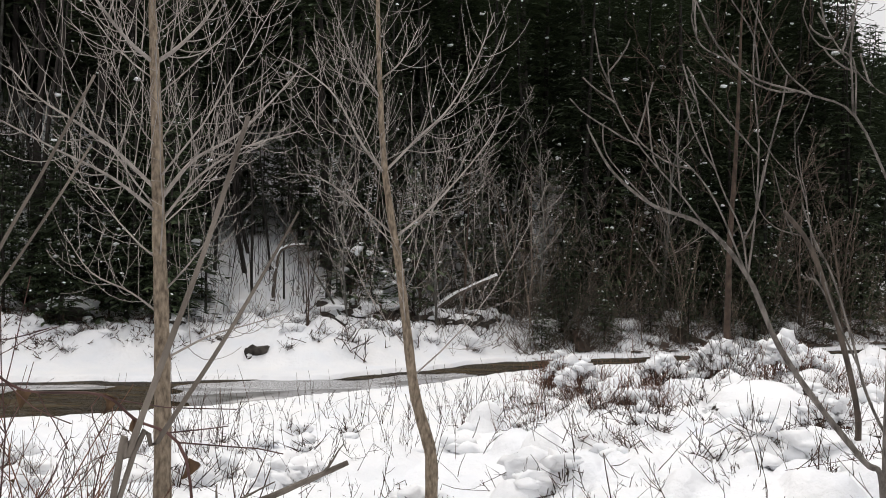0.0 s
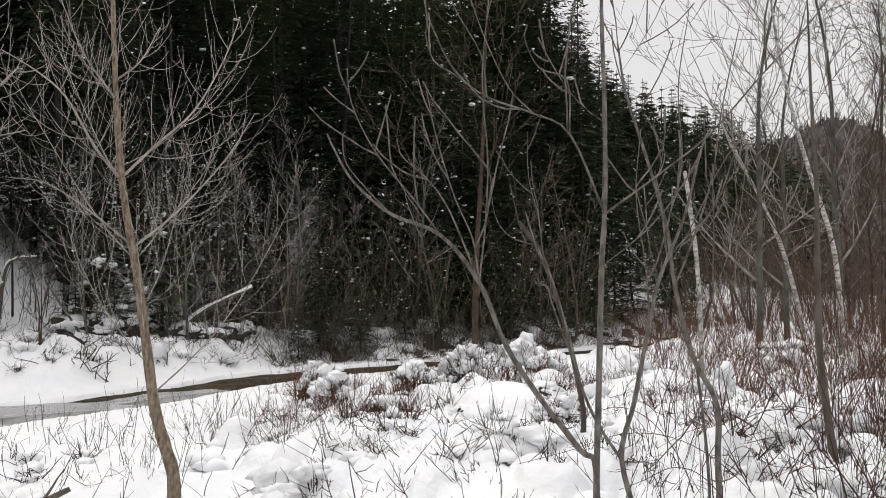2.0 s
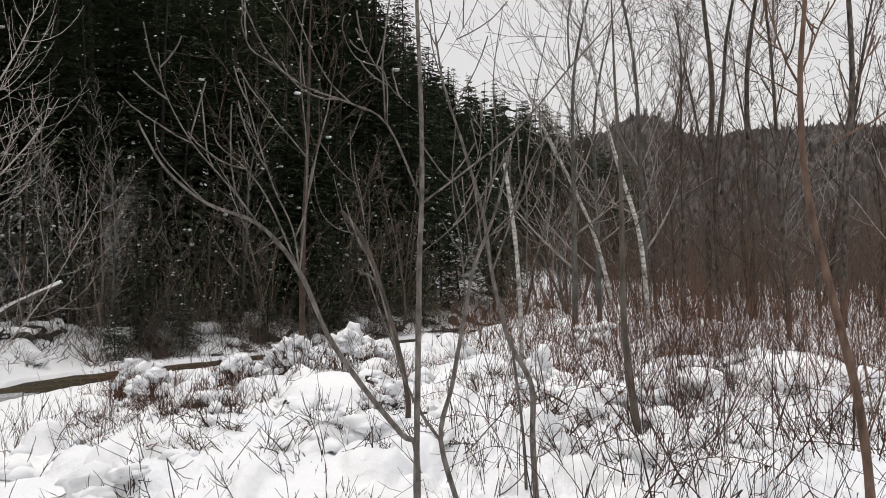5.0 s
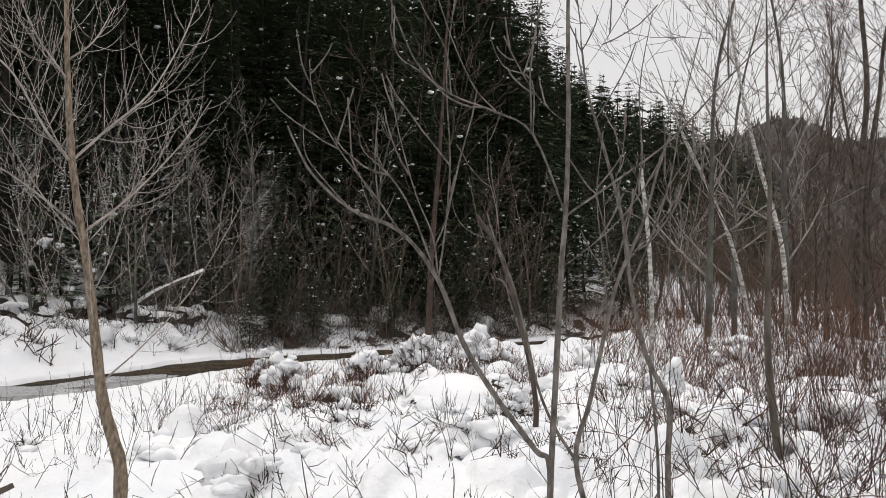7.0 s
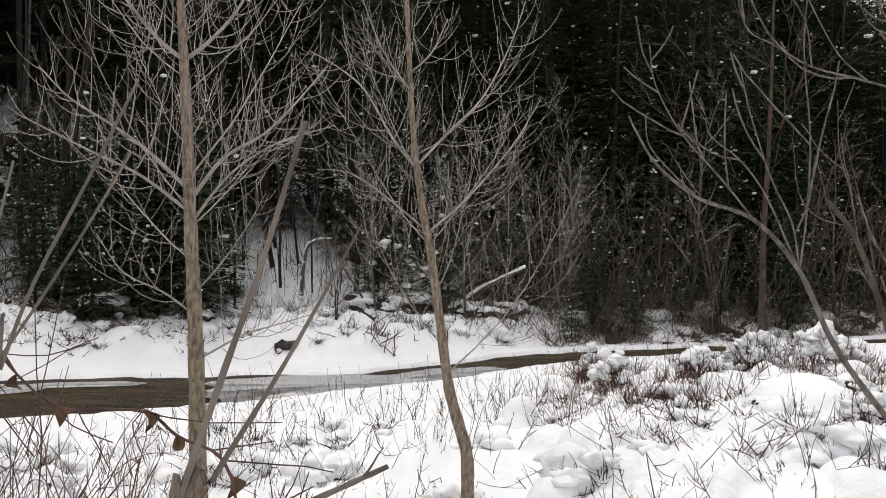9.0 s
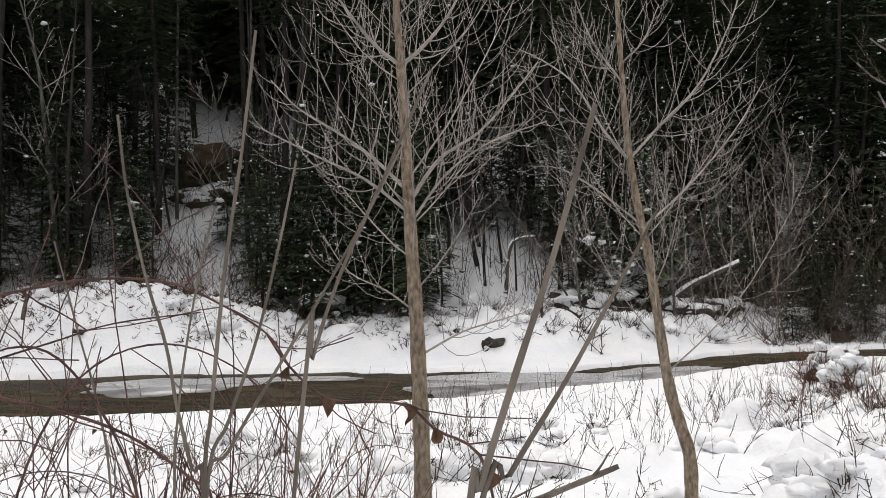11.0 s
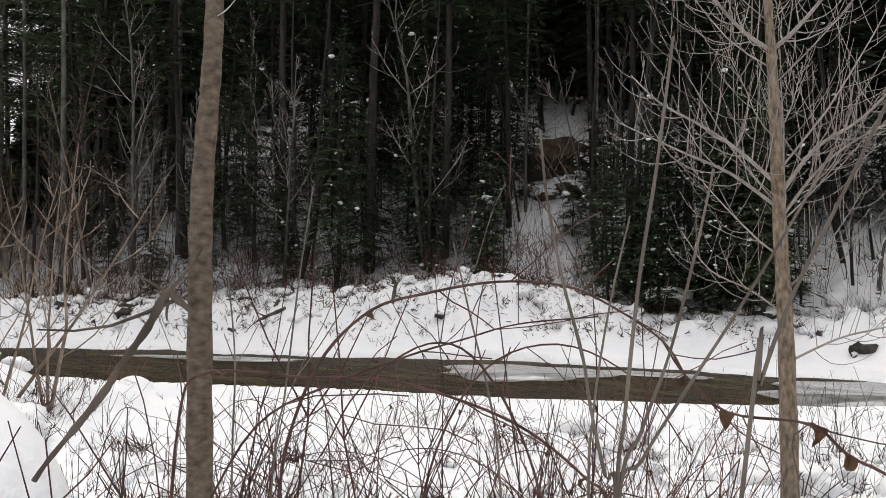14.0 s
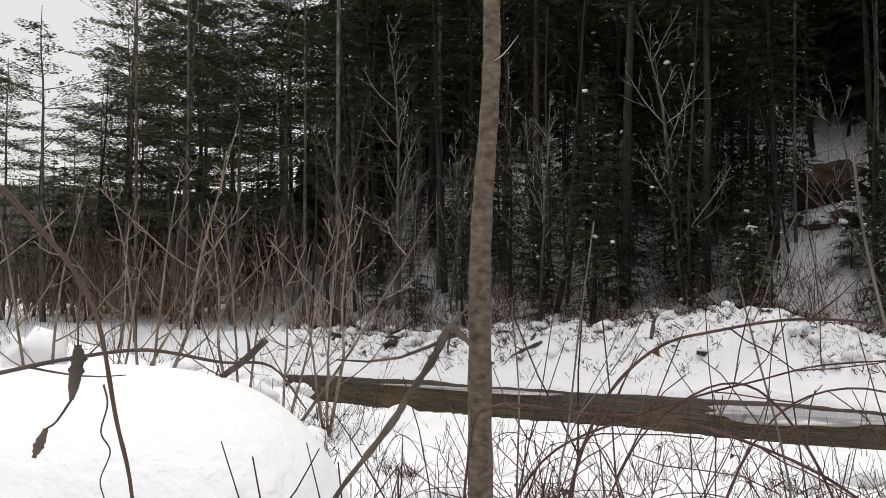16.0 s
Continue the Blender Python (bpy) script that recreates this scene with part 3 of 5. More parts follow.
near_tree("bare_sapling", 5.2, [(-55.21, 0.73), (-54.61, 1.28), (-53.39, 1.81), (-52.13, 2.40), (-51.87, 2.97), (-52.23, 3.43), (-52.48, 3.81)],
          (0.044, 0.041, 0.037, 0.032, 0.027, 0.021, 0.016),
          [([(-51.87, 2.97), (-50.89, 3.17), (-49.99, 3.46), (-49.40, 3.72)], 0.016, 0.008), ([(-51.91, 3.03), (-52.83, 3.30), (-53.34, 3.48)], 0.014, 0.008),
           ([(-51.88, 2.91), (-50.37, 3.01), (-47.84, 3.17), (-44.82, 3.43)], 0.010, 0.005), ([(-54.88, 0.96), (-56.40, 1.49), (-56.92, 2.22)], 0.012, 0.006)],
          "reddish-brown sapling with a leaning smooth stem", RUDDY, RUDDY, STOUT, 27, girth=0.58, extra=4, rise=0.8, spread=0.3)

# the straight trunk by the snowbank and the dead limb that leans on it
near_tree("bare_tree", 3.35, [(55.27, 1.15), (55.30, 1.57), (55.27, 1.92), (55.24, 2.14), (55.06, 2.37), (54.70, 2.63), (54.51, 2.84), (54.48, 3.03), (54.46, 3.34)],
          (0.059, 0.054, 0.051, 0.049, 0.046, 0.042, 0.040, 0.0385, 0.036),
          [([(54.59, 2.84), (53.91, 2.85), (53.27, 2.88)], 0.005, 0.002)], "straight bare tree with smooth ringed grey-brown bark", RINGED, TWIG, TWIGGY, 31, rise=2.5, extra=0, girth=0.79)


def limb_thing(name, pts, radii, label, category, mat, sides=8, knots=0.06, seed=1, buds=0):
    """A single branch, cane or log lying or standing by itself, as one mesh with short side spurs."""
    g = np.random.default_rng(seed)
    pts = np.asarray(pts, float)
    base = pts[0].copy()
    sp = spline(pts, 5)
    rad = np.interp(np.linspace(0, len(pts) - 1, len(sp)), np.arange(len(pts)), radii)
    geo = Geo()
    geo.tube(sp - base, rad * (1 + g.uniform(-knots, knots, len(sp))), sides)
    ob = thing(name, base, label, category)
    part("stem", geo, mat, ob)
    for i in range(buds):
        j = int(g.uniform(0.15, 0.95) * (len(sp) - 1))
        ax = unit(sp[min(j + 1, len(sp) - 1)] - sp[j - 1])
        way = unit(ax * 0.6 + g.normal(0, 0.5, 3) + (0, 0, 0.25))
        tw = Geo()
        L = g.uniform(0.12, 0.5)
        q = [sp[j] - base]
        for k in range(4):
            way = unit(way + g.normal(0, 0.12, 3))
            q.append(q[-1] + way * L / 4)
        tw.tube(q, np.linspace(rad[j] * 0.55, max(0.0016, rad[j] * 0.2), 5), 4)
        part("side_twig", tw, mat, ob)
    return ob


limb_thing("dead_limb", line(3.3, [(63.90, 1.35), (63.19, 1.41), (61.63, 1.52), (60.30, 1.62), (59.58, 1.69), (58.15, 1.81), (57.15, 1.92), (56.57, 1.90), (55.78, 1.86)]), (0.008, 0.009, 0.011, 0.012, 0.012, 0.013, 0.015, 0.013, 0.009),
           "dead broken limb leaning against the straight trunk", "branch", DEAD, 9, 0.2, 5, 4)
limb_thing("fallen_branch", line(5, [(15.88, 0.66), (12.09, 0.74), (8.92, 0.85), (6.05, 0.96)]) - (0, 0, 0.1), (0.018, 0.019, 0.018, 0.014),
           "bare grey fallen branch sticking out of the snow", "branch", CANE, 7, 0.1, 6, 3)

# thick dead canes near the camera: distance, bearings and heights, radii
CANES = [
    (1.5, [(29.73, 1.81), (29.16, 1.88), (27.59, 2.00), (25.11, 2.14), (22.37, 2.30)], (0.0071, 0.0068, 0.0064, 0.0059, 0.0049)),
    (1.5, [(20.87, 1.57), (19.87, 1.68), (17.73, 1.85), (15.54, 2.02), (12.99, 2.25)], (0.0085, 0.0085, 0.0079, 0.0068, 0.0059)),
    (1.5, [(20.77, 1.57), (18.16, 1.70), (14.84, 1.84), (12.25, 1.96), (9.60, 2.09)], (0.0065, 0.0064, 0.0057, 0.0044, 0.0025)),
    (2, [(34.41, 0.64), (33.88, 1.54), (33.42, 1.73), (32.63, 2.00), (31.64, 2.23), (30.76, 2.48)], (0.0108, 0.0100, 0.0092, 0.0084, 0.0076, 0.0068)),
    (2, [(34.41, 0.64), (33.88, 1.54), (34.49, 1.62), (35.29, 1.75), (35.79, 1.86), (36.86, 2.00), (37.75, 2.16), (38.17, 2.30)], (0.0096, 0.0091, 0.0085, 0.0079, 0.0074, 0.0068, 0.0062, 0.0056)),
    (2, [(34.35, 0.64), (33.82, 1.53), (32.46, 1.71), (30.95, 1.86), (29.60, 2.05), (28.57, 2.22)], (0.0096, 0.0088, 0.0081, 0.0073, 0.0065, 0.0056)),
    (2, [(34.35, 0.64), (33.82, 1.53), (32.48, 1.65), (29.51, 1.82), (27.20, 1.95), (24.57, 2.11), (22.44, 2.25)], (0.0096, 0.0090, 0.0083, 0.0075, 0.0068, 0.0062, 0.0055)),
    (2, [(35.16, 0.64), (35.42, 1.54), (35.19, 1.73), (34.67, 1.87), (33.98, 2.00), (33.13, 2.13)], (0.0068, 0.0063, 0.0057, 0.0052, 0.0046, 0.0041)),
    (2.75, [(54.03, 1.41), (53.85, 1.75), (54.22, 1.99)], (0.0063, 0.0054, 0.0045)),
    (2.75, [(51.83, 1.40), (51.09, 1.66), (50.33, 1.96), (49.48, 2.24)], (0.0063, 0.0063, 0.0054, 0.0045)),
    (3.3, [(37.64, 1.22), (38.26, 1.53), (39.40, 1.81), (40.53, 2.09)], (0.0091, 0.0087, 0.0076, 0.0054)),
]
for i, (d, pts, radii) in enumerate(CANES):
    q = line(d, pts)
    way = unit(q[0] - q[1])
    low = gz(q[0][0], q[0][1]) - 0.1
    if q[0][2] > low:
        q = np.vstack([q[0] + (way * 0.5 + (0, 0, -0.5)) * (q[0][2] - low) / (0.5 - 0.5 * way[2]), q])
        radii = (radii[0], *radii)
    tagged(limb_thing("dead_cane", q, np.array(radii) * (0.45 if pts[0][0] > 25 else 0.68), "bare grey dead cane standing in the snow", "cane", CANE, 7, 0.07, 40 + i, 0 if d < 2.5 else 2), group="dead canes")

# arching bramble canes
ARCHES = [
    (2.55, [(51.98, 1.10), (51.63, 1.46), (50.76, 1.64), (49.03, 1.80), (46.35, 1.91), (43.28, 1.95), (39.13, 1.98), (35.20, 1.97), (32.54, 1.92), (29.54, 1.83), (28.20, 1.74)], 0.0092, 0.0042),
    (2.55, [(57.86, 1.16), (57.07, 1.65), (55.60, 1.76), (50.18, 1.74), (45.77, 1.73), (41.11, 1.67), (37.23, 1.59), (33.93, 1.47), (32.61, 1.38), (32.04, 0.90)], 0.0060, 0.0070),
    (2.55, [(56.52, 1.36), (52.97, 1.62), (48.74, 1.72), (44.23, 1.79), (41.09, 1.83), (37.85, 1.87), (33.22, 1.89)], 0.0058, 0.0035),
    (2.55, [(29.54, 1.83), (28.20, 1.74), (25.86, 1.65), (21.55, 1.63), (19.58, 1.56), (16.38, 1.44), (15.56, 0.96)], 0.0045, 0.0080),
    (2.46, [(35.27, 1.05), (37.06, 1.50), (40.16, 1.77), (43.26, 1.83), (47.24, 1.72), (49.44, 1.56)], 0.0065, 0.0035),
    (2.8, [(43.98, 0.95), (42.64, 1.42), (39.50, 1.71), (35.00, 1.79), (30.48, 1.69), (27.31, 1.48)], 0.0065, 0.0035),
]
arch_canes = []
for i, (d, pts, r0, r1) in enumerate(ARCHES):
    q = line(d, pts)
    cane = tagged(limb_thing("bramble_cane", q, np.linspace(r0, r1, len(q)) * 0.62, "thin reddish bramble cane arching over the snow", "bramble", BRAMBLE, 6, 0.1, 70 + i, 7), group="bramble canes")
    arch_canes.append((cane, q))




def leaf(parent, at, size, seed):
    """A curled dead leaf hanging from its cane."""
    g2 = np.random.default_rng(seed)
    geo = Geo()
    n = 7
    v, f = [], []
    for i in range(n):
        q = i / (n - 1)
        w = size * 0.38 * math.sin(math.pi * (0.08 + 0.9 * q)) 
        z = -size * q
        bend = 0.25 * size * math.sin(q * 3)
        for u in (-1, -0.5, 0, 0.5, 1):
            v.append((u * w, bend + abs(u) * w * 0.9 + g2.normal(0, 0.06 * size), z + abs(u) * w * 0.5 + g2.normal(0, 0.03 * size)))
    for i in range(n - 1):
        for j in range(4):
            f.append([i * 5 + j, i * 5 + j + 1, i * 5 + j + 6, i * 5 + j + 5])
    m = np.array(Euler((g2.uniform(-0.5, 0.5), g2.uniform(-0.5, 0.5), g2.uniform(0, 6.28))).to_matrix())
    geo.put(np.array(v) @ m.T + at, f)
    part("dead_leaf", geo, LEAF, parent, "curled brown dead leaf")


def bramble(a, d, length, height, turn, seed):
    """One thin cane that rises from the snow, arches and dips again."""
    g2 = np.random.default_rng(seed)
    x, y, _ = V(a, d)
    z = gz(x, y) - 0.05
    way = np.array((math.cos(turn), math.sin(turn), 0.0))
    side = np.array((-way[1], way[0], 0.0)) * g2.normal(0, 0.12)
    q = [np.array((x, y, z)) + (way + side * f) * length * f ** 1.3 + np.array((0, 0, height * math.sin(min(1.0, f * 1.08) * 2.5) * 1.15)) for f in np.linspace(0, 1, 7)]
    r = g2.uniform(0.003, 0.0058)
    ob = limb_thing("bramble_cane", q, np.linspace(r, r * 0.5, 7), "thin reddish bramble cane arching over the snow", "bramble", BRAMBLE if seed % 3 else BRUSH, 5, 0.1, seed, 3)
    tagged(ob, group="bramble canes")
    if seed % 4 == 0:
        leaf(ob, q[4] - q[0], g2.uniform(0.03, 0.055), seed)


for i, j, size in ((3, 2, 0.05), (3, 3, 0.06), (3, 4, 0.045), (0, 10, 0.045), (0, 4, 0.03), (1, 7, 0.035), (3, 5, 0.065)):
    leaf(arch_canes[i][0], arch_canes[i][1][j] - arch_canes[i][1][0], size, 790 + i * 10 + j)
gb = np.random.default_rng(80)
for i in range(46):
    bramble(gb.uniform(24, 63), gb.uniform(4.2, 9.0), gb.uniform(0.8, 2.4), gb.uniform(0.35, 1.1), gb.uniform(0, 6.28), 800 + i)
for i in range(22):
    bramble(gb.uniform(-56, -33), gb.uniform(6.3, 12), gb.uniform(0.8, 2.2), gb.uniform(0.4, 1.1), gb.uniform(0, 6.28), 860 + i)


# the dried vine stalk close by the snowbank, with its pods and tendril
stalk = limb_thing("vine_stalk", line(1.8, [(81.59, 2.21), (80.17, 2.16), (78.46, 2.09), (77.32, 2.01), (76.51, 1.87), (75.70, 1.74), (75.17, 1.46)]), (0.004, 0.004, 0.0038, 0.0036, 0.0034, 0.003, 0.003),
                   "thin dried vine stalk with brown pods beside the snowbank", "vine", BROWN, 6, 0.1, 91, 0)
root = line(1.8, [(81.59, 2.21)])[0]
for k, (pts, rad) in enumerate((([(78.21, 1.98), (78.21, 1.96), (78.34, 1.93), (78.47, 1.90)], (0.005, 0.012, 0.011, 0.003)), ([(79.52, 1.86), (79.78, 1.84), (80.01, 1.82)], (0.003, 0.008, 0.003)))):
    pod = Geo()
    sp = spline(line(1.8, pts), 5)
    pod.tube(sp - root, np.interp(np.linspace(0, len(pts) - 1, len(sp)), range(len(pts)), rad) * (1 + np.random.default_rng(92 + k).uniform(-0.25, 0.25, len(sp))), 9)
    part("seed_pod", pod, DEAD, stalk, "shrivelled dark brown pod")
tendril = Geo()
tendril.tube(spline(line(1.8, [(77.07, 1.92), (76.89, 1.89), (77.16, 1.85), (76.74, 1.82), (77.16, 1.78), (76.96, 1.75)]), 6) - root, np.linspace(0.0016, 0.001, 31), 4)
part("tendril", tendril, BROWN, stalk)
hang = Geo()
hang.tube(spline(line(1.8, [(78.03, 2.08), (78.21, 2.03), (78.21, 1.98)]), 4) - root, np.linspace(0.002, 0.0015, 9), 4)
hang.tube(spline(line(1.8, [(78.47, 1.90), (79.08, 1.87), (79.52, 1.86)]), 4) - root, np.linspace(0.002, 0.0015, 9), 4)
part("pod_stem", hang, BROWN, stalk)
limb_thing("fallen_branch", line(3.6, [(83.03, 1.75), (81.35, 1.78), (77.85, 1.82), (74.09, 1.84), (70.13, 1.79), (67.27, 1.77), (65.25, 1.61)]), (0.008, 0.008, 0.0075, 0.007, 0.006, 0.005, 0.003), "thin bare branch lying across the snowbank", "branch", DEAD, 6, 0.1, 95, 4)


# ---- kinds of bare trees, brush and conifers, each built once ----
def tree_kind(name, height, r, st, limbs, bark, twig, seed, label, low=0.25, lean=0.05, tilt=(35, 60), reach=0.28, stems=1):
    g = np.random.default_rng(seed)
    ob = thing(name, (0, 0, 0), label, "tree")
    crown = Geo()
    for s in range(stems):
        n = 12
        p, way = np.array((0.0, 0.0, -0.3)), unit(np.array((*g.normal(0, lean + 0.16 * (stems > 1), 2), 1.0)))
        pts = [p]
        h = height * (g.uniform(0.7, 1.0) if s else 1.0)
        for i in range(n):
            way = unit(way + np.array((*g.normal(0, 0.045, 2), 0.03)))
            p = p + way * (h + 0.3) / n
            pts.append(p)
        sp = spline(pts, 2)
        rad = r * (1 - 0.85 * np.linspace(0, 1, len(sp)) ** 1.1) * (1 if s == 0 else 0.8)
        trunk = Geo()
        trunk.tube(sp, rad, 7)
        part("trunk", trunk, bark, ob)
        for i in range(limbs):
            f = low + (0.98 - low) * (i + g.uniform(0, 1)) / limbs
            j = min(len(sp) - 2, int(f * (len(sp) - 1)))
            az, tl = i * 2.4 + g.uniform(-0.5, 0.5), radians(g.uniform(*tilt))
            d = np.array((math.cos(az) * math.sin(tl), math.sin(az) * math.sin(tl), math.cos(tl)))
            grow(crown, sp[j], d, h * reach * (1.3 - f) * g.uniform(0.6, 1.2), max(st["thin"] * 1.5, rad[j] * 0.45), 0, st, g)
    part("crown", crown, twig, ob)
    return ob


FARTWIG = dict(segs=(5, 3, 2), up=(0.5, 0.4, 0.3), wob=(0.07, 0.09, 0.1), kids=(5, 1.5, 0), ang=(45, 42, 40), ratio=(0.5, 0.45, 0.4),
               rr=(0.5, 0.6, 0.6), sides=(4, 3, 3), thin=0.006, tip=0.3)
POLETWIG = dict(segs=(4, 2), up=(0.4, 0.4), wob=(0.08, 0.1), kids=(4, 0), ang=(45, 42), ratio=(0.5, 0.45), rr=(0.5, 0.6), sides=(3, 3), thin=0.006, tip=0.3)
RICH = dict(FARTWIG, kids=(9, 3.0, 0))
SHRUB = dict(segs=(7, 6), up=(0.85, 0.9), wob=(0.07, 0.08), kids=(1.6, 0), ang=(62, 52), ratio=(0.5, 0.4),
             rr=(0.72, 0.6), sides=(4, 3), thin=0.008, tip=0.5)


def blade(v, f, p, way, side, length, width, droop):
    """A spray of needles: a folded pointed leaf shape."""
    n = len(v)
    mid = p + way * length * 0.5 + (0, 0, droop * 0.3)
    v += [p, mid + side * width, p + way * length + (0, 0, droop), mid - side * width]
    f += [[n, n + 1, n + 2], [n, n + 2, n + 3]]


def conifer_kind(name, height, r, bare, spread, needles, seed, label, gap=0.36, per=6, sprays=9, snow=60, clump=1.0):
    """bare: the share of the trunk without live branches."""
    g = np.random.default_rng(seed)
    ob = thing(name, (0, 0, 0), label, "conifer")
    t = Geo()
    zs = np.linspace(-0.5, height, 14)
    pts = np.stack([np.cumsum(g.normal(0, 0.03, 14)), np.cumsum(g.normal(0, 0.03, 14)), zs], 1)
    t.tube(pts, r * (1 - 0.92 * np.linspace(0, 1, 14)), 8)
    stub = dict(segs=(4,), up=(-0.1,), wob=(0.06,), kids=(0,), ang=(40,), ratio=(0.5,), rr=(0.5,), sides=(3,), thin=0.006, tip=0.3)
    for i in range(int(bare * height * 2.2)):
        z = g.uniform(0.08, bare + 0.1) * height
        az = g.uniform(0, 6.28)
        grow(t, np.array((np.interp(z, zs, pts[:, 0]), np.interp(z, zs, pts[:, 1]), z)), np.array((math.cos(az), math.sin(az), g.uniform(-0.2, 0.25))),
             g.uniform(0.4, 1.6) * spread / 2.2, 0.016, 0, stub, g)
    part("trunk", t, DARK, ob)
    v, f, caps = [], [], Geo()
    z = bare * height
    while z < height - 0.1:
        f_up = (z / height - bare) / (1 - bare)
        reach = spread * (1 - f_up) ** 0.75 * (0.55 + 0.45 * min(1, f_up * 5)) + 0.15
        turn = g.uniform(0, 6.28)
        for k in range(per):
            az = turn + k * 6.283 / per + g.uniform(-0.35, 0.35)
            L = reach * g.uniform(0.55, 1.15)
            out = np.array((math.cos(az), math.sin(az), 0.0))
            lift = g.uniform(-0.12, 0.12) + 0.35 * f_up - 0.12 * (1 - f_up)
            side = np.array((-out[1], out[0], 0.0))
            p0 = np.array((np.interp(z, zs, pts[:, 0]), np.interp(z, zs, pts[:, 1]), z + g.uniform(-0.1, 0.1)))
            n = max(3, int(sprays * L / spread + 2))
            for i in range(n):
                q = 0.12 + 0.88 * i / n
                p = p0 + out * L * q + np.array((0, 0, L * (lift * q - 0.22 * q * q)))
                bl = (0.26 + 0.34 * (1 - q)) * min(1.0, 0.4 + L / 3) * g.uniform(0.8, 1.3)
                for sgn in (-1, 1):
                    way = unit(out * g.uniform(0.5, 1.0) + side * sgn * g.uniform(0.5, 1.0) + (0, 0, g.uniform(-0.35, 0.12)))
                    blade(v, f, p, way, unit(np.cross(way, (0, 0, 1)) + (0, 0, g.uniform(-0.4, 0.4))), bl, bl * g.uniform(0.10, 0.19), -0.10 * bl)
            if g.uniform() < 0.55:
                blade(v, f, p0 + out * L * 0.85, unit(out + (0, 0, lift - 0.3)), side, 0.4 * L / spread + 0.2, 0.07, -0.03)
        z += gap * g.uniform(0.75, 1.25)
    crown = Geo()
    crown.put(v, f)
    part("crown", crown, needles, ob, smooth=False)
    for i in range(snow):
        p = v[g.integers(0, len(v))] + np.array((0, 0, 0.02))
        s = clump * g.uniform(0.012, 0.045) * g.choice((0.8, 1, 1, 1, 1.2, 1.6))
        lump(caps, p, (s * g.uniform(0.8, 1.7), s * g.uniform(0.8, 1.7), s * 0.8), g, BALL1, 0.4)
    if snow:
        tagged(part("snow", caps, SNOW_CAP, ob, "lumps of snow"), kind="stuff")
    return ob


def pine_kind(name, height, r, bare, spread, seed, label):
    """A white pine: irregular whorls of long boughs that end in broad flat plumes of needles."""
    g = np.random.default_rng(seed)
    ob = thing(name, (0, 0, 0), label, "conifer")
    t = Geo()
    zs = np.linspace(-0.5, height, 14)
    pts = np.stack([np.cumsum(g.normal(0, 0.05, 14)), np.cumsum(g.normal(0, 0.05, 14)), zs], 1)
    t.tube(pts, r * (1 - 0.9 * np.linspace(0, 1, 14)), 8)
    v, f = [], []
    z = 0.12 * height
    while z < height - 0.3:
        up = (z / height - bare) / (1 - bare)
        dead = up < 0
        for k in range(int(g.integers(1, 3)) if dead else int(g.integers(3, 6))):
            az = g.uniform(0, 6.283)
            L = g.uniform(0.5, 1.8) if dead else spread * (1 - max(0.0, up) ** 2.6) * (0.6 + 0.4 * min(1, up * 4)) * g.uniform(0.45, 1.15) + 0.3
            out = np.array((math.cos(az), math.sin(az), 0.0))
            side = np.array((-out[1], out[0], 0.0))
            lift = g.uniform(-0.18, 0.16) + 0.5 * max(0.0, up)
            p0 = np.array((np.interp(z, zs, pts[:, 0]), np.interp(z, zs, pts[:, 1]), z + g.uniform(-0.2, 0.2)))
            bend = g.normal(0, 0.12)
            q = np.linspace(0, 1, 6)
            line_pts = p0 + out * (L * q)[:, None] + side * (L * bend * q * q)[:, None] + np.array((0, 0, 1.0)) * (L * (lift * q + 0.12 * (q * q - q)))[:, None]
            t.tube(line_pts, np.linspace(0.028, 0.008, 6) * (0.6 + L / spread * 0.6), 3, False)
            if dead:
                continue
            n = int(L / 0.17)
            for i in range(n):
                qq = 0.22 + 0.78 * i / n
                c = np.array([np.interp(qq, q, line_pts[:, m]) for m in range(3)])
                half = 0.62 * L * min(1, 1.6 * (1 - qq) + 0.25) * min(1, qq * 1.8)
                for m in range(13):
                    w = g.uniform(-1, 1) * half * 0.6
                    base = c + side * w + np.array((0, 0, g.normal(0, 0.05)))
                    way = unit(out * g.uniform(0.3, 1.0) + side * (np.sign(w) * g.uniform(0.1, 0.8)) + (0, 0, g.uniform(-0.1, 0.3)))
                    bl = g.uniform(0.13, 0.27)
                    blade(v, f, base, way, unit(np.cross(way, (0, 0, 1)) + (0, 0, g.uniform(-0.6, 0.6))), bl, bl * g.uniform(0.14, 0.24), -0.03)
        z += g.uniform(0.6, 1.3)
    part("trunk", t, LICHEN, ob)
    crown = Geo()
    crown.put(v, f)
    part("crown", crown, PINE, ob, smooth=False)
    return ob


def ball(sub):
    bm = bmesh.new()
    bmesh.ops.create_icosphere(bm, subdivisions=sub, radius=1.0)
    v, f = np.array([q.co[:] for q in bm.verts]), [[q.index for q in fc.verts] for fc in bm.faces]
    bm.free()
    return v, f


BALL1, BALL2, BALL3 = ball(1), ball(2), ball(3)


def lump(geo, at, size, g, shape=BALL1, rough=0.22):
    """An uneven rounded lump of snow or stone."""
    v, f = shape
    k = 1 + g.uniform(-rough, rough, len(v)) if shape is BALL1 else 1 + rough * np.array([noise.noise(Vector(q)) + 0.6 * noise.noise(Vector(q * 2.7))
                                                                                         for q in v * 1.5 + g.uniform(0, 50, (1, 3))])
    geo.put(v * k[:, None] * np.asarray(size) + at, f)


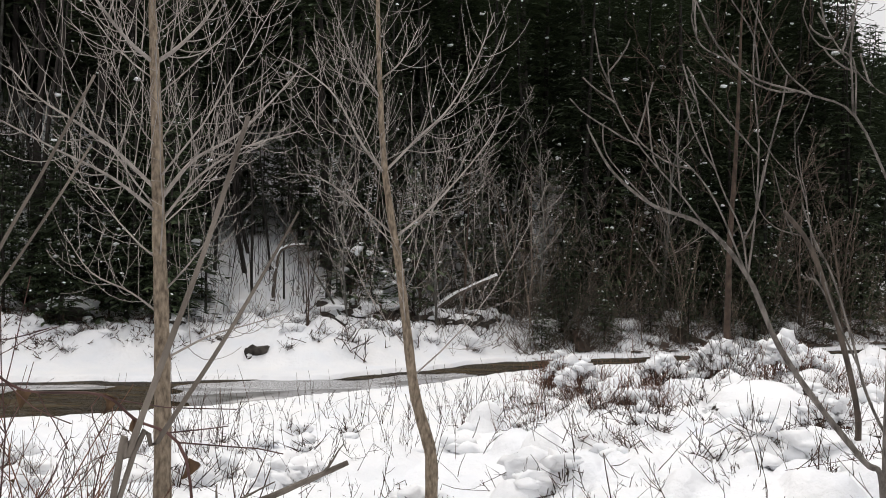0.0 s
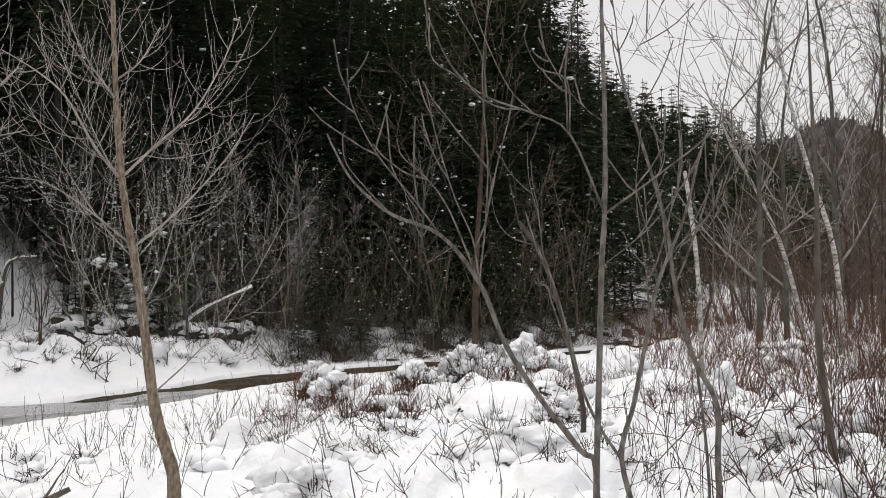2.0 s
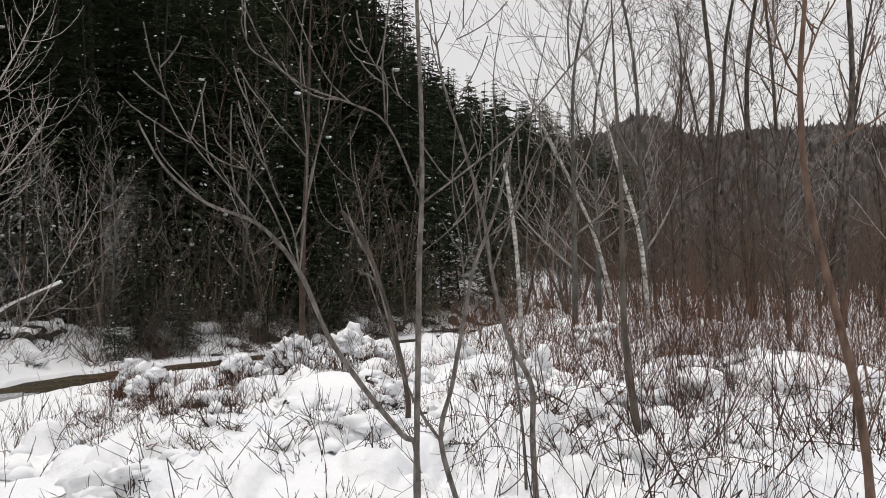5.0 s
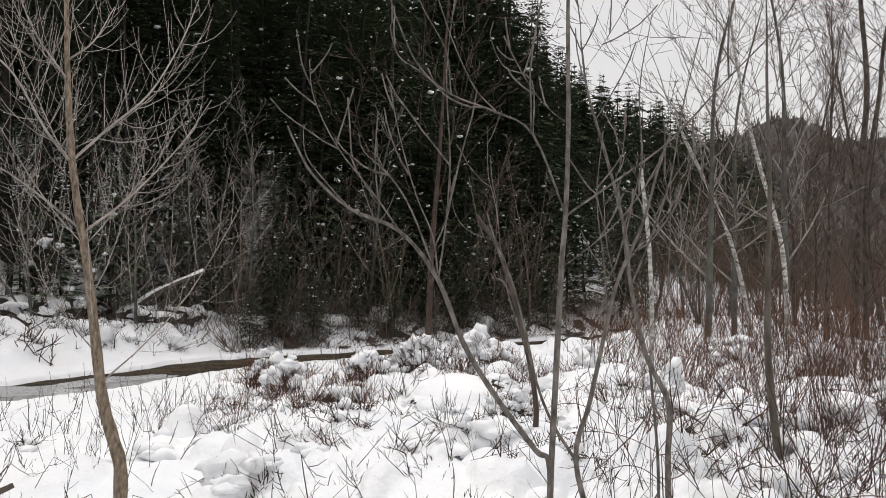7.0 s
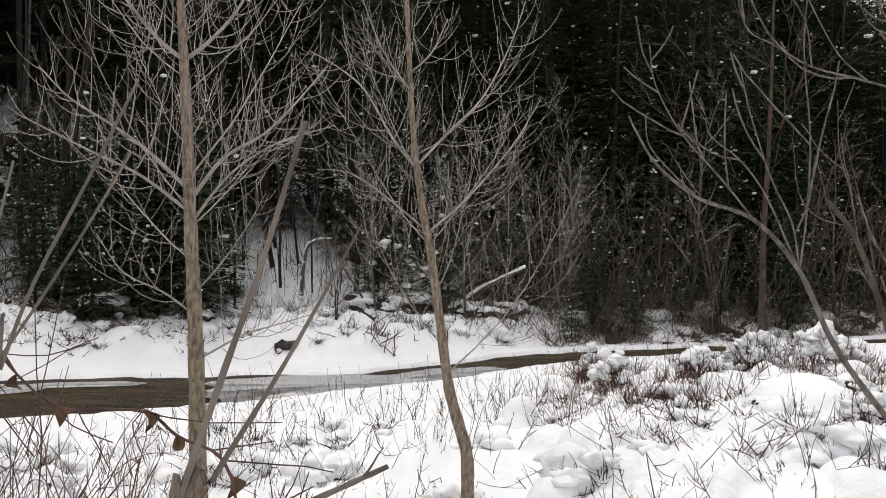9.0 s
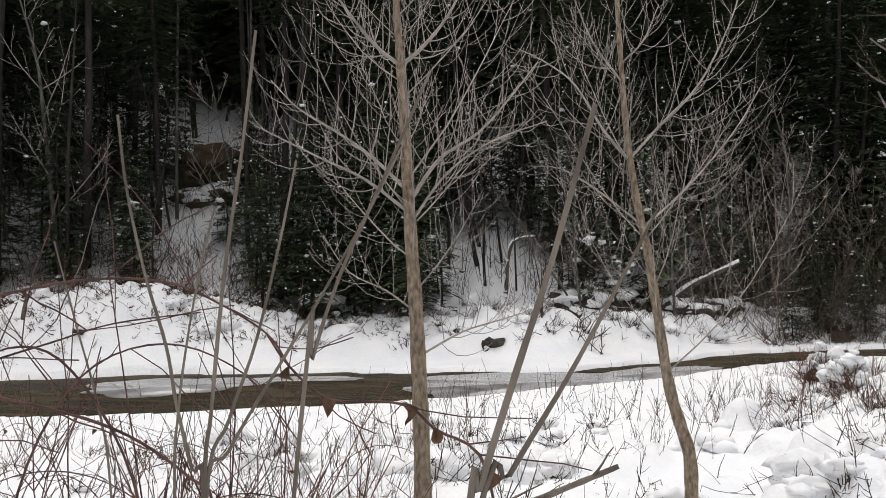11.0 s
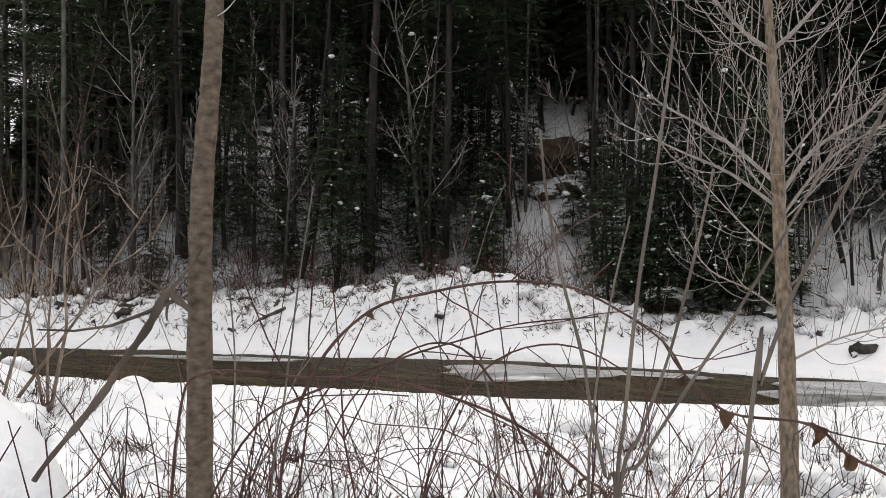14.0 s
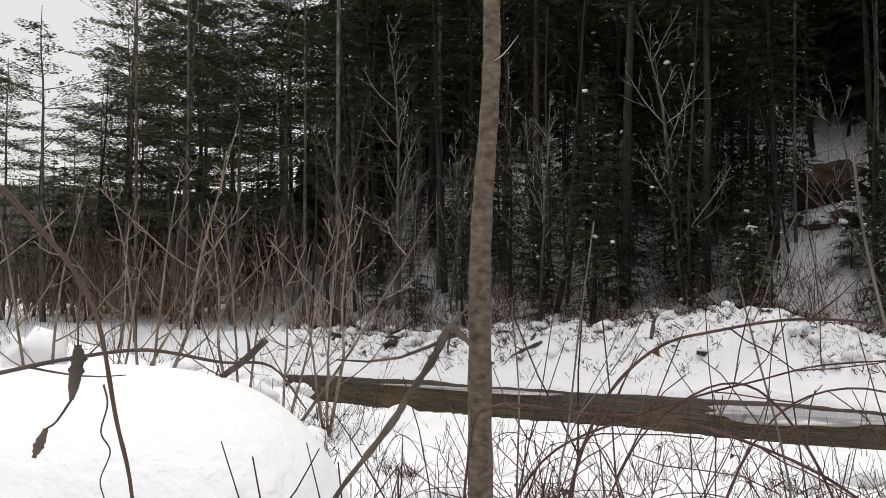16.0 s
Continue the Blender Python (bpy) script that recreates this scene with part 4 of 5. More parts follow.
def place(kind, x, y, scale=1.0, turn=0.0, lean=(0, 0), first=set()):
    """Stands the kind itself, then copies of it, on the ground."""
    m = pose(x, y, gz(x, y) - 0.04, lean[0], lean[1], turn)
    if kind.name in first:
        ob = copy_thing(kind, m)
    else:
        first.add(kind.name)
        kind.matrix_basis = m
        ob = kind
    ob.scale = (scale, scale, scale)
    return ob


def far_edge(yaw):
    """How far off the river's far edge lies at a bearing."""
    d = np.arange(12, 60, 0.25)
    a = radians(yaw)
    x, y = -d * math.sin(a), d * math.cos(a)
    k = np.nonzero(y > np.interp(x, FAR_X, FAR_Y))[0]
    return float(d[k[0]]) if len(k) else 60.0


# ---- the conifer wood across the river ----
TALL = [conifer_kind("tall_conifer", h, r, b, s, NEEDLE, sd, "tall dark conifer with snow-flecked branches on the hillside", per=6, sprays=7, snow=30, clump=1.15)
        for h, r, b, s, sd in ((17, 0.17, 0.30, 2.6, 1), (20, 0.20, 0.38, 2.9, 2), (15, 0.15, 0.22, 2.4, 3))]
LOW = [conifer_kind("young_hemlock", h, r, b, s, NEEDLE, sd, "young dark hemlock with drooping branches down to the snow", gap=0.32, per=6, sprays=6, snow=22, clump=1.15)
       for h, r, b, s, sd in ((6.5, 0.07, 0.05, 1.7, 4), (4.2, 0.05, 0.06, 1.4, 5), (9.0, 0.10, 0.08, 2.0, 6))]
LADEN = conifer_kind("snow_laden_hemlock", 3.2, 0.04, 0.1, 1.1, NEEDLE, 31, "small hemlock with heavy clumps of snow on its branches", gap=0.25, per=5, sprays=7, snow=34, clump=2.6)
HIGH = [conifer_kind("high_conifer", h, r, b, s, NEEDLE, sd, "tall dark conifer with a bare lower trunk on the slope", per=6, sprays=7, snow=40)
        for h, r, b, s, sd in ((17, 0.14, 0.36, 2.8, 11), (20, 0.17, 0.44, 3.1, 12))]
PINES = [pine_kind("white_pine", h, r, b, sp, sd, "tall white pine with broad plumes of needles and a pale trunk")
         for h, r, b, sp, sd in ((17, 0.16, 0.34, 4.2, 7), (14, 0.13, 0.28, 3.6, 8), (19, 0.18, 0.40, 4.6, 9), (15, 0.15, 0.16, 3.9, 10))]
LONE = PINES.pop()

g = np.random.default_rng(100)


def skyline(yaw):
    """The elevation, in degrees, of the wood's edge against the sky where it falls away downstream."""
    return float(np.interp(yaw, (-41, -36.7, -33.1, -30, -27.2, -25, -23.1, -20), (7, 9.6, 11.8, 12.7, 13.9, 15.6, 18, 26)))


def under_skyline(x, y, height):
    """The height that keeps a tree's top below the wood's edge."""
    yaw, d = math.degrees(math.atan2(-x, y)), math.hypot(x, y)
    return min(height, 2 + d * math.tan(radians(skyline(yaw))) - gz(x, y)) if yaw < -20 else height


def scatter(kinds, n, yaw, past, scale, group, lean=3.0, spacing=1.2, tries=25, clear=True):
    """Strews n things over the far side at bearings and distances past the river, with some room between."""
    made = []
    for i in range(n):
        for k in range(tries):
            a = g.uniform(*yaw)
            d = far_edge(a) + g.uniform(*past)
            if clear and (abs(a - 30.3) < 2.4 and d < 38 or 9 < a < 16 and d < 32 or 2 < a < 5 and d < 31):
                continue
            x, y, _ = V(a, d)
            if all((x - u) ** 2 + (y - w) ** 2 > spacing ** 2 for u, w in made):
                break
        made.append((x, y))
        tagged(place(kinds[i % len(kinds)], x, y, g.uniform(*scale), g.uniform(0, 360), (g.uniform(-lean, lean), g.uniform(-lean, lean))), group=group)


# dense behind the middle of the river, thinner and higher-crowned upstream
scatter(LOW, 16, (17, 27.5), (3.2, 8), (0.5, 0.95), "young hemlocks", spacing=1.0, clear=False)
scatter(LOW, 14, (-33, -21), (2.5, 12), (0.45, 0.8), "young hemlocks", spacing=1.3)
scatter(LOW, 12, (8.5, 16.5), (11, 15.5), (0.7, 1.05), "young hemlocks", spacing=1.0, clear=False)
scatter(LOW, 12, (-19, -9), (5, 13), (0.8, 1.2), "young hemlocks", spacing=1.2)
scatter(LOW, 20, (-25, -5), (1.4, 3.8), (0.3, 0.55), "young hemlocks", spacing=0.8)
scatter(LOW, 15, (-21, -4), (3.2, 7), (0.55, 1.0), "young hemlocks", spacing=1.0)
scatter(TALL, 10, (-22, -2), (6, 10), (0.7, 0.95), "conifers on the hillside", spacing=1.5)
scatter(LOW, 20, (-32, -23.5), (5, 28), (0.8, 1.5), "young hemlocks", spacing=1.2)
scatter(PINES, 24, (55, 75.2), (12, 34), (0.95, 1.3), "white pines", spacing=2.6)
scatter(PINES, 9, (68, 76.5), (14, 28), (0.9, 1.2), "white pines", spacing=2.4)
scatter(PINES, 3, (83, 86), (16, 24), (1.0, 1.2), "white pines", spacing=2.6)
scatter(TALL, 34, (-25, 22), (7, 20), (0.8, 1.15), "conifers on the hillside", spacing=2.0)
scatter(LOW, 44, (-26, 20), (4.5, 14), (0.7, 1.25), "young hemlocks", spacing=1.3)
scatter(HIGH, 48, (20, 61), (7.5, 28), (0.85, 1.2), "conifers on the hillside", spacing=2.2)
scatter(LOW, 50, (19, 60), (6, 17), (0.5, 1.05), "young hemlocks", spacing=1.6)
for i in range(34):                       # the skyline that falls away downstream
    f = (i + g.uniform(0, 1)) / 34
    a = -20.5 - 17 * f
    x, y, _ = V(a, 44 + 50 * f + g.uniform(-6, 14))
    size = under_skyline(x, y, 22) * g.uniform(0.8, 1.04)
    tagged(place(TALL[i % 3], x, y, min(1.5, size / (17, 20, 15)[i % 3]), g.uniform(0, 360)), group="conifers on the hillside")

x, y, _ = V(78.9, 47)
tagged(place(LONE, x, y, 1.05, 30), group="white pines")
for a, d, k in ((76.2, 48, 0.75), (77.4, 56, 0.7), (81.2, 50, 0.8)):
    x, y, _ = V(a, d)
    tagged(place(PINES[0], x, y, k, a * 50), group="white pines")
scatter(LOW, 10, (27, 42), (9, 18), (0.7, 1.1), "young hemlocks", spacing=1.5)
for a, d, k in ((45.0, 40, 1.0), (46.3, 42, 1.1), (45.6, 37, 0.8)):
    x, y, _ = V(a, d)
    tagged(place(LOW[2], x, y, k, a * 40), group="young hemlocks")

for a, d, k in ((4.7, 25.2, 0.85), (15.6, 26.5, 0.7), (29.3, 31, 0.9), (34.8, 29.5, 0.8)):
    x, y, _ = V(a, d)
    tagged(place(LADEN, x, y, k, a * 40), group="snow-laden hemlocks")

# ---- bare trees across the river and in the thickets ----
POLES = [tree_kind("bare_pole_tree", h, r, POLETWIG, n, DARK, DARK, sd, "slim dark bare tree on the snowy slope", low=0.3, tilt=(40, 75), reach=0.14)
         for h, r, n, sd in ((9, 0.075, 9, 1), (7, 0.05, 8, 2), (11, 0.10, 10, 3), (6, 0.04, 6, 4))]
GREYS = [tree_kind("bare_grey_tree", h, r, FARTWIG, n, LICHEN, TWIG, sd, "bare grey tree with fine upswept branches", low=0.2, reach=0.3, stems=s)
         for h, r, n, s, sd in ((8, 0.07, 12, 1, 5), (7, 0.05, 7, 3, 6), (10, 0.09, 14, 1, 7))]
BROWNS = [tree_kind("bare_brown_tree", h, r, FARTWIG, n, BROWN, BROWN, sd, "bare brown tree with fine twigs in the thicket", low=0.15, reach=0.3, stems=s)
          for h, r, n, s, sd in ((7, 0.06, 13, 1, 8), (5, 0.04, 7, 3, 9), (9, 0.08, 14, 1, 10))]
scatter(POLES, 60, (22, 64), (6, 24), (0.6, 1.2), "slim trees on the slope", 5, 0.8, clear=False)
scatter(POLES, 34, (-6, 22), (6, 16), (0.6, 1.2), "slim trees on the slope", 5, 0.8, clear=False)
scatter(GREYS, 16, (-16, 16), (3, 7), (0.45, 0.85), "bare trees along the far bank", 8, 1.5)
PALES = [tree_kind("bare_pale_tree", h, r, FARTWIG, n, PALE, PALE, sd, "bare pale brown tree with a fine spreading crown", low=0.2, reach=0.34, stems=s)
         for h, r, n, s, sd in ((7, 0.06, 15, 1, 18), (6, 0.045, 7, 3, 19))]
scatter(PALES, 9, (-26, 0), (2.0, 5), (0.7, 1.15), "bare trees along the far bank", 8, 1.2)
scatter(PALES, 5, (50, 62), (6, 12), (0.7, 1.1), "bare trees along the far bank", 8, 1.2)
scatter(GREYS, 4, (-20, -6), (2.5, 6), (0.5, 0.9), "bare trees along the far bank", 8, 1.2)
scatter(GREYS, 12, (26, 62), (7, 14), (0.7, 1.2), "bare trees along the far bank", 5, 1.5)
scatter(BROWNS, 10, (-14, 16), (3, 8), (0.4, 0.8), "bare trees along the far bank", 12, 1.2)
scatter(BROWNS, 14, (56, 82), (4, 16), (0.5, 1.0), "thicket upstream", 6, 1.2)
scatter(BROWNS, 14, (73, 84), (12, 34), (0.8, 1.15), "thicket upstream", 6, 1.5)
scatter(POLES, 24, (60, 82), (6, 20), (0.8, 1.3), "thicket upstream", 4, 1.0)
for i in range(52):                       # the thicket downstream on this side
    a, d = g.uniform(-60, -29), g.uniform(22, 60)
    x, y, _ = V(a, d)
    tagged(place((BROWNS + GREYS)[i % 6], x, y, g.uniform(0.6, 1.15), g.uniform(0, 360), (g.uniform(-5, 5), g.uniform(-5, 5))), group="thicket downstream")


# trees that stand out: name, distance, bearings and heights, radii, bark, label
STANDING = [
    ("bare_tree", 20.6, [(-18.34, 0.2), (-18.35, 1.01), (-18.45, 2.75), (-18.70, 4.37), (-18.87, 6.00), (-18.98, 7.64)], (0.13, 0.12, 0.10, 0.075, 0.06, 0.04), BROWN, BROWN, "bare brown tree beside the river bend", 16),
    ("birch_snag", 16, [(-32.99, 0.2), (-32.95, 1.29), (-32.70, 2.44), (-32.36, 3.27), (-32.02, 3.96)], (0.074, 0.068, 0.063, 0.063, 0.055), BIRCH, BIRCH, "broken white birch snag", 0),
    ("birch_tree", 20, [(-41.04, -0.14), (-41.00, 1.37), (-40.54, 2.89), (-39.37, 4.31), (-38.35, 5.74), (-37.51, 7.32), (-37.02, 8.89)], (0.105, 0.092, 0.079, 0.072, 0.06, 0.05, 0.035), BIRCH, BROWN, "leaning white birch with peeling bark", 14),
    ("birch_tree", 24, [(-38.9, 0.4), (-38.63, 1.26), (-37.61, 2.95), (-36.20, 4.36), (-34.42, 5.95)], (0.10, 0.095, 0.087, 0.071, 0.05), BIRCH, BROWN, "slanting white birch in the thicket", 8),
    ("bare_tree", 28, [(-44.69, 0.10), (-44.84, 4.61), (-45.17, 7.56), (-44.75, 10.21), (-44.48, 12.35)], (0.166, 0.157, 0.129, 0.10, 0.08), SHAGGY, BROWN, "tall dark bare tree with shaggy bark", 26),
    ("bare_tree", 28.5, [(-45.4, 0.10), (-45.2, 4.61), (-45.84, 7.54), (-46.05, 9.09), (-46.79, 11.13)], (0.12, 0.11, 0.10, 0.09, 0.07), SHAGGY, BROWN, "tall dark bare tree with shaggy bark", 18),
    ("bare_tree", 30, [(-47.42, -0.01), (-47.33, 4.19), (-47.21, 7.32), (-47.40, 9.15), (-48.05, 11.33)], (0.158, 0.148, 0.128, 0.118, 0.089), SHAGGY, BROWN, "tall dark bare tree with upright limbs", 24),
    ("bare_tree", 26, [(-52.5, 0.1), (-52.8, 4.2), (-53.3, 7.3), (-53.0, 11.3)], (0.15, 0.14, 0.12, 0.085), SHAGGY, BROWN, "tall dark bare tree with upright limbs", 20),
    ("bare_tree", 34, [(54.66, 0.6), (54.6, 7), (54.55, 15.31)], (0.20, 0.17, 0.12), LICHEN, LICHEN, "tall lichened trunk with bare dead side branches", 18),
    ("bare_tree", 34, [(61.31, 0.2), (61.3, 7), (61.29, 15.14)], (0.18, 0.15, 0.107), LICHEN, LICHEN, "tall lichened trunk at the wood's edge", 6),
    ("bare_tree", 33, [(32.29, 2.0), (32.2, 8), (31.99, 13.82)], (0.11, 0.085, 0.057), LICHEN, TWIG, "pale slender lichened tree on the slope", 8),
    ("bare_tree", 34, [(27.79, 3.0), (27.6, 9), (27.52, 14.18)], (0.125, 0.10, 0.074), LICHEN, TWIG, "pale slender lichened tree on the slope", 8),
    ("bare_tree", 36, [(48.13, 2.6), (48.05, 8), (47.99, 14.88)], (0.10, 0.08, 0.057), LICHEN, TWIG, "pale slender lichened tree on the slope", 8),
    ("bare_tree", 38, [(63.46, 0.36), (63.4, 7), (63.46, 14.09)], (0.15, 0.12, 0.09), LICHEN, BROWN, "tall lichened trunk at the wood's edge", 6),
    ("bare_tree", 36, [(70.77, 0.3), (70.8, 7), (70.85, 14.28)], (0.105, 0.09, 0.063), SHAGGY, BROWN, "slender dark trunk at the wood's edge", 8),
    ("bare_tree", 36, [(73.86, 0.3), (73.9, 7), (73.97, 14.03)], (0.118, 0.10, 0.071), SHAGGY, BROWN, "slender dark trunk at the wood's edge", 8),
]
for i, (nm, d, tr, rad, bark, twig, lab, n) in enumerate(STANDING):
    near_tree(nm, d, tr, rad, [], lab, bark, twig, RICH if n > 12 else FARTWIG, 200 + i, extra=n, rise=2.5 if n else 0, spread=0.5, girth=0.62)

TOWER = tree_kind("tall_bare_tree", 12.5, 0.10, RICH, 16, SHAGGY, BROWN, 305, "tall dark bare tree with many upright branches", low=0.3, tilt=(18, 48), reach=0.3, lean=0.06)
for a, d, s, t in ((-40.5, 33, 0.9, 0), (-43.3, 25, 0.8, 80), (-46.2, 36, 1.0, 160), (-49.5, 24, 0.85, 240), (-51.3, 33, 1.05, 320), (-54.5, 29, 0.95, 40), (-37.8, 38, 0.85, 120), (-48.6, 42, 1.0, 200)):
    x, y, _ = V(a, d)
    tagged(place(TOWER, x, y, s, t), group="tall bare trees")

# the clump of upswept stems behind the snowbank
CLUMP = tree_kind("bare_shrub", 5.0, 0.036, SHRUB, 4, WITHY, WITHY, 301, "many-stemmed bare tan shrub in the snow", low=0.3, reach=0.42, stems=3, lean=0.2, tilt=(45, 75))
for a, d, s, t in ((65.2, 14.5, 0.9, 140), (67.8, 14, 0.95, 260), (73.2, 15.5, 1.1, 95), (76, 14, 0.9, 200), (79, 12.5, 1.0, 300), (62.3, 14.5, 0.9, 70)):
    x, y, _ = V(a, d)
    tagged(place(CLUMP, x, y, s, t), group="bare shrubs by the bank")


# ---- brush ----
def stem(geo, p, d, length, r, rng, kids=1.2, snap=0.2):
    """A thin dead stem that bends, forks a little and here and there has snapped over."""
    k = 6
    pts, broke = [p], rng.integers(2, 5) if rng.uniform() < snap else 99
    for i in range(k):
        if i == broke:
            a = rng.uniform(0, 6.28)
            d = unit(np.array((math.cos(a), math.sin(a), rng.uniform(-0.9, -0.1))))
        d = unit(d + rng.normal(0, 0.09, 3))
        p = p + d * length / k
        pts.append(p)
    geo.tube(pts, np.linspace(r, max(0.0016, r * 0.45), k + 1), 3, False)
    for i in range(rng.poisson(kids)):
        j = int(rng.integers(2, k))
        way = unit(unit(pts[j] - pts[j - 1]) + rng.normal(0, 0.45, 3))
        L = length * rng.uniform(0.15, 0.4)
        mid = pts[j] + way * L * 0.5
        geo.tube([pts[j], mid, mid + unit(way + (0, 0, 0.35)) * L * 0.5], (r * 0.6, r * 0.5, max(0.0014, r * 0.35)), 3, False)


def brush_kind(name, n, height, spread, mat, seed, label, lean=0.35, r=0.0048, twigs=1.4):
    g2 = np.random.default_rng(seed)
    ob = thing(name, (0, 0, 0), label, "brush")
    geo = Geo()
    for i in range(n):
        az, q = g2.uniform(0, 6.28), math.sqrt(g2.uniform(0, 1)) * spread
        p = np.array((math.cos(az) * q, math.sin(az) * q, -0.15))
        d = unit(np.array((*(g2.normal(0, lean, 2) + p[:2] * 0.4), 1.0)))
        stem(geo, p, d, height * (0.25 + 0.95 * g2.uniform(0, 1) ** 1.4) + 0.15, r * g2.uniform(0.6, 1.5), g2, twigs)
    tagged(part("tangle", geo, mat, ob), kind="stuff")
    return ob


DRY = [brush_kind("dry_brush", n, h, s, m, sd, lab, lean)
       for n, h, s, m, sd, lab, lean in (
           (10, 0.75, 0.4, BRUSH, 1, "dry brown brush stems poking from the snow", 0.30), (8, 1.0, 0.4, BRUSH, 2, "dry brown brush stems poking from the snow", 0.22),
           (18, 0.5, 0.42, BRUSH, 3, "low tangle of dry brown brush in the snow", 0.6), (6, 0.6, 0.4, BROWN, 4, "a few dark dead stalks in the snow", 0.35),
           (12, 1.1, 0.45, RED, 5, "reddish bare brush stems in the snow", 0.25), (4, 0.5, 0.35, BROWN, 6, "a few dark dead stalks in the snow", 0.5))]
TANGLE = [brush_kind("brush_tangle", n, h, s, BRUSH, sd, "dark tangle of dead brush in a hollow of the snow", 1.0, 0.005, 2.0)
          for n, h, s, sd in ((24, 0.22, 0.24, 21), (18, 0.32, 0.2, 22))]
TALLBRUSH = [brush_kind("tall_brush", n, h, s, m, sd, "tall thin bare brush stems in the thicket", 0.2, 0.005, 3)
             for n, h, s, m, sd in ((14, 2.0, 0.4, BROWN, 11), (18, 2.6, 0.5, BRUSH, 12), (10, 1.8, 0.35, RED, 13))]


CROSSED = [brush_kind("bramble_tangle", n, h, s, m, sd, "crossing thin red-brown bramble stems in the snow", 0.8, 0.0055, 2.0)
           for n, h, s, m, sd in ((7, 1.3, 0.5, BRAMBLE, 31), (9, 1.0, 0.45, BRUSH, 32), (6, 1.7, 0.4, BRAMBLE, 33))]


DENSE = [brush_kind("dense_brush", n, h, s, m, sd, "dense low red-brown brush in a gap of the snow", 0.5, 0.004, 2.0)
         for n, h, s, m, sd in ((46, 0.5, 0.34, RED, 41), (38, 0.42, 0.3, BRUSH, 42), (30, 0.6, 0.26, RED, 43))]


def strew(kinds, n, yaw, dist, scale, group, power=1.0, lean=8):
    for i in range(n):
        a = g.uniform(*yaw)
        d = dist[0] + (dist[1] - dist[0]) * g.uniform(0, 1) ** power
        x, y, _ = V(a, d)
        if not (np.interp(x, NEAR_X, NEAR_Y) - 0.3 < y < np.interp(x, FAR_X, FAR_Y) + 0.9):
            tagged(place(kinds[int(g.integers(0, len(kinds)))], x, y, g.uniform(*scale), g.uniform(0, 360), (g.uniform(-lean, lean), g.uniform(-lean, lean))), group=group)


strew([DRY[0], DRY[2], DRY[3], DRY[5]], 34, (-26, -4), (9.5, 20), (0.6, 1.1), "brush in the snow field")
strew([DRY[0], DRY[1], DRY[4], DRY[2]], 26, (-58, -26), (7, 22), (0.8, 1.3), "brush in the snow field")
strew(TALLBRUSH, 28, (-58, -31), (8.5, 30), (0.7, 1.1), "thicket downstream")
strew([TALLBRUSH[2], DRY[4]], 30, (-54, -33), (11, 24), (0.8, 1.2), "thicket downstream")
strew([DRY[0], DRY[1], DRY[5], TALLBRUSH[0]], 15, (-54, -29), (5.6, 8.5), (0.5, 0.85), "brush in the snow field")
strew([DRY[2], DRY[4]], 12, (33, 50), (4.8, 7), (0.8, 1.1), "brush in the snow field")
strew(DENSE, 36, (-30, -4), (10.5, 17.5), (0.6, 1.1), "dense brush in the snow field")
strew(DENSE, 30, (-57, -29), (9, 18), (0.7, 1.2), "dense brush in the snow field")
strew(DENSE, 12, (16, 50), (7, 11), (0.6, 1.0), "dense brush in the snow field")
strew(CROSSED, 15, (24, 55), (4.2, 7), (0.9, 1.4), "brambles in the snow", 1.0, 15)
strew(CROSSED, 18, (51, 62), (4.0, 5.6), (1.15, 1.6), "brambles in the snow", 1.0, 15)
strew(CROSSED, 22, (-57, -33), (6, 11), (0.9, 1.3), "brambles in the snow", 1.0, 15)
strew([DRY[0], DRY[3], DRY[1]], 26, (-3, 20), (10.5, 15.5), (0.6, 1.0), "brush along the near bank")
strew([DRY[3], DRY[5], DRY[0]], 22, (2, 28), (6.2, 11), (0.6, 1.0), "stalks in the snow field")
strew([DRY[0], DRY[1], DRY[4], DRY[3]], 28, (24, 62), (5.2, 12.5), (0.6, 1.1), "brush in the snow field", 1.2)
strew([DRY[2], DRY[4], DRY[4]], 16, (23, 33), (4.6, 6.4), (0.8, 1.1), "brush in the snow field")
strew([DRY[2], DRY[3], DRY[0]], 24, (20, 62), (22.5, 28), (0.5, 1.0), "brush on the far bank")
strew([DRY[0], DRY[4]], 40, (36, 66), (27, 33), (0.9, 1.6), "brush on the far bank")
strew([DRY[0], DRY[2], TANGLE[0]], 14, (60.5, 66), (13.5, 16), (0.9, 1.4), "brush behind the snowbank")
strew([DRY[0], DRY[1], DRY[2], DRY[4]], 20, (43, 58), (5.4, 8), (0.8, 1.15), "brush in the snow field")
strew([DRY[4], DRY[2]], 9, (20, 29), (5.5, 7.5), (0.9, 1.2), "brush in the snow field")
strew([DRY[4], DRY[2]], 14, (-14, 0), (11.5, 15), (0.5, 0.85), "brush in the snow field")
strew([TANGLE[0], TANGLE[1], DRY[5]], 20, (-31, -7), (6.3, 9.2), (0.5, 1.0), "brush tangles in the snow", 1.0, 20)
strew([DRY[4], TALLBRUSH[0], DRY[0]], 36, (58, 83), (15, 30), (0.8, 1.3), "brush behind the snowbank")
strew([DRY[2], DRY[3]], 16, (-16, 20), (23, 28), (0.6, 1.2), "brush on the far bank")


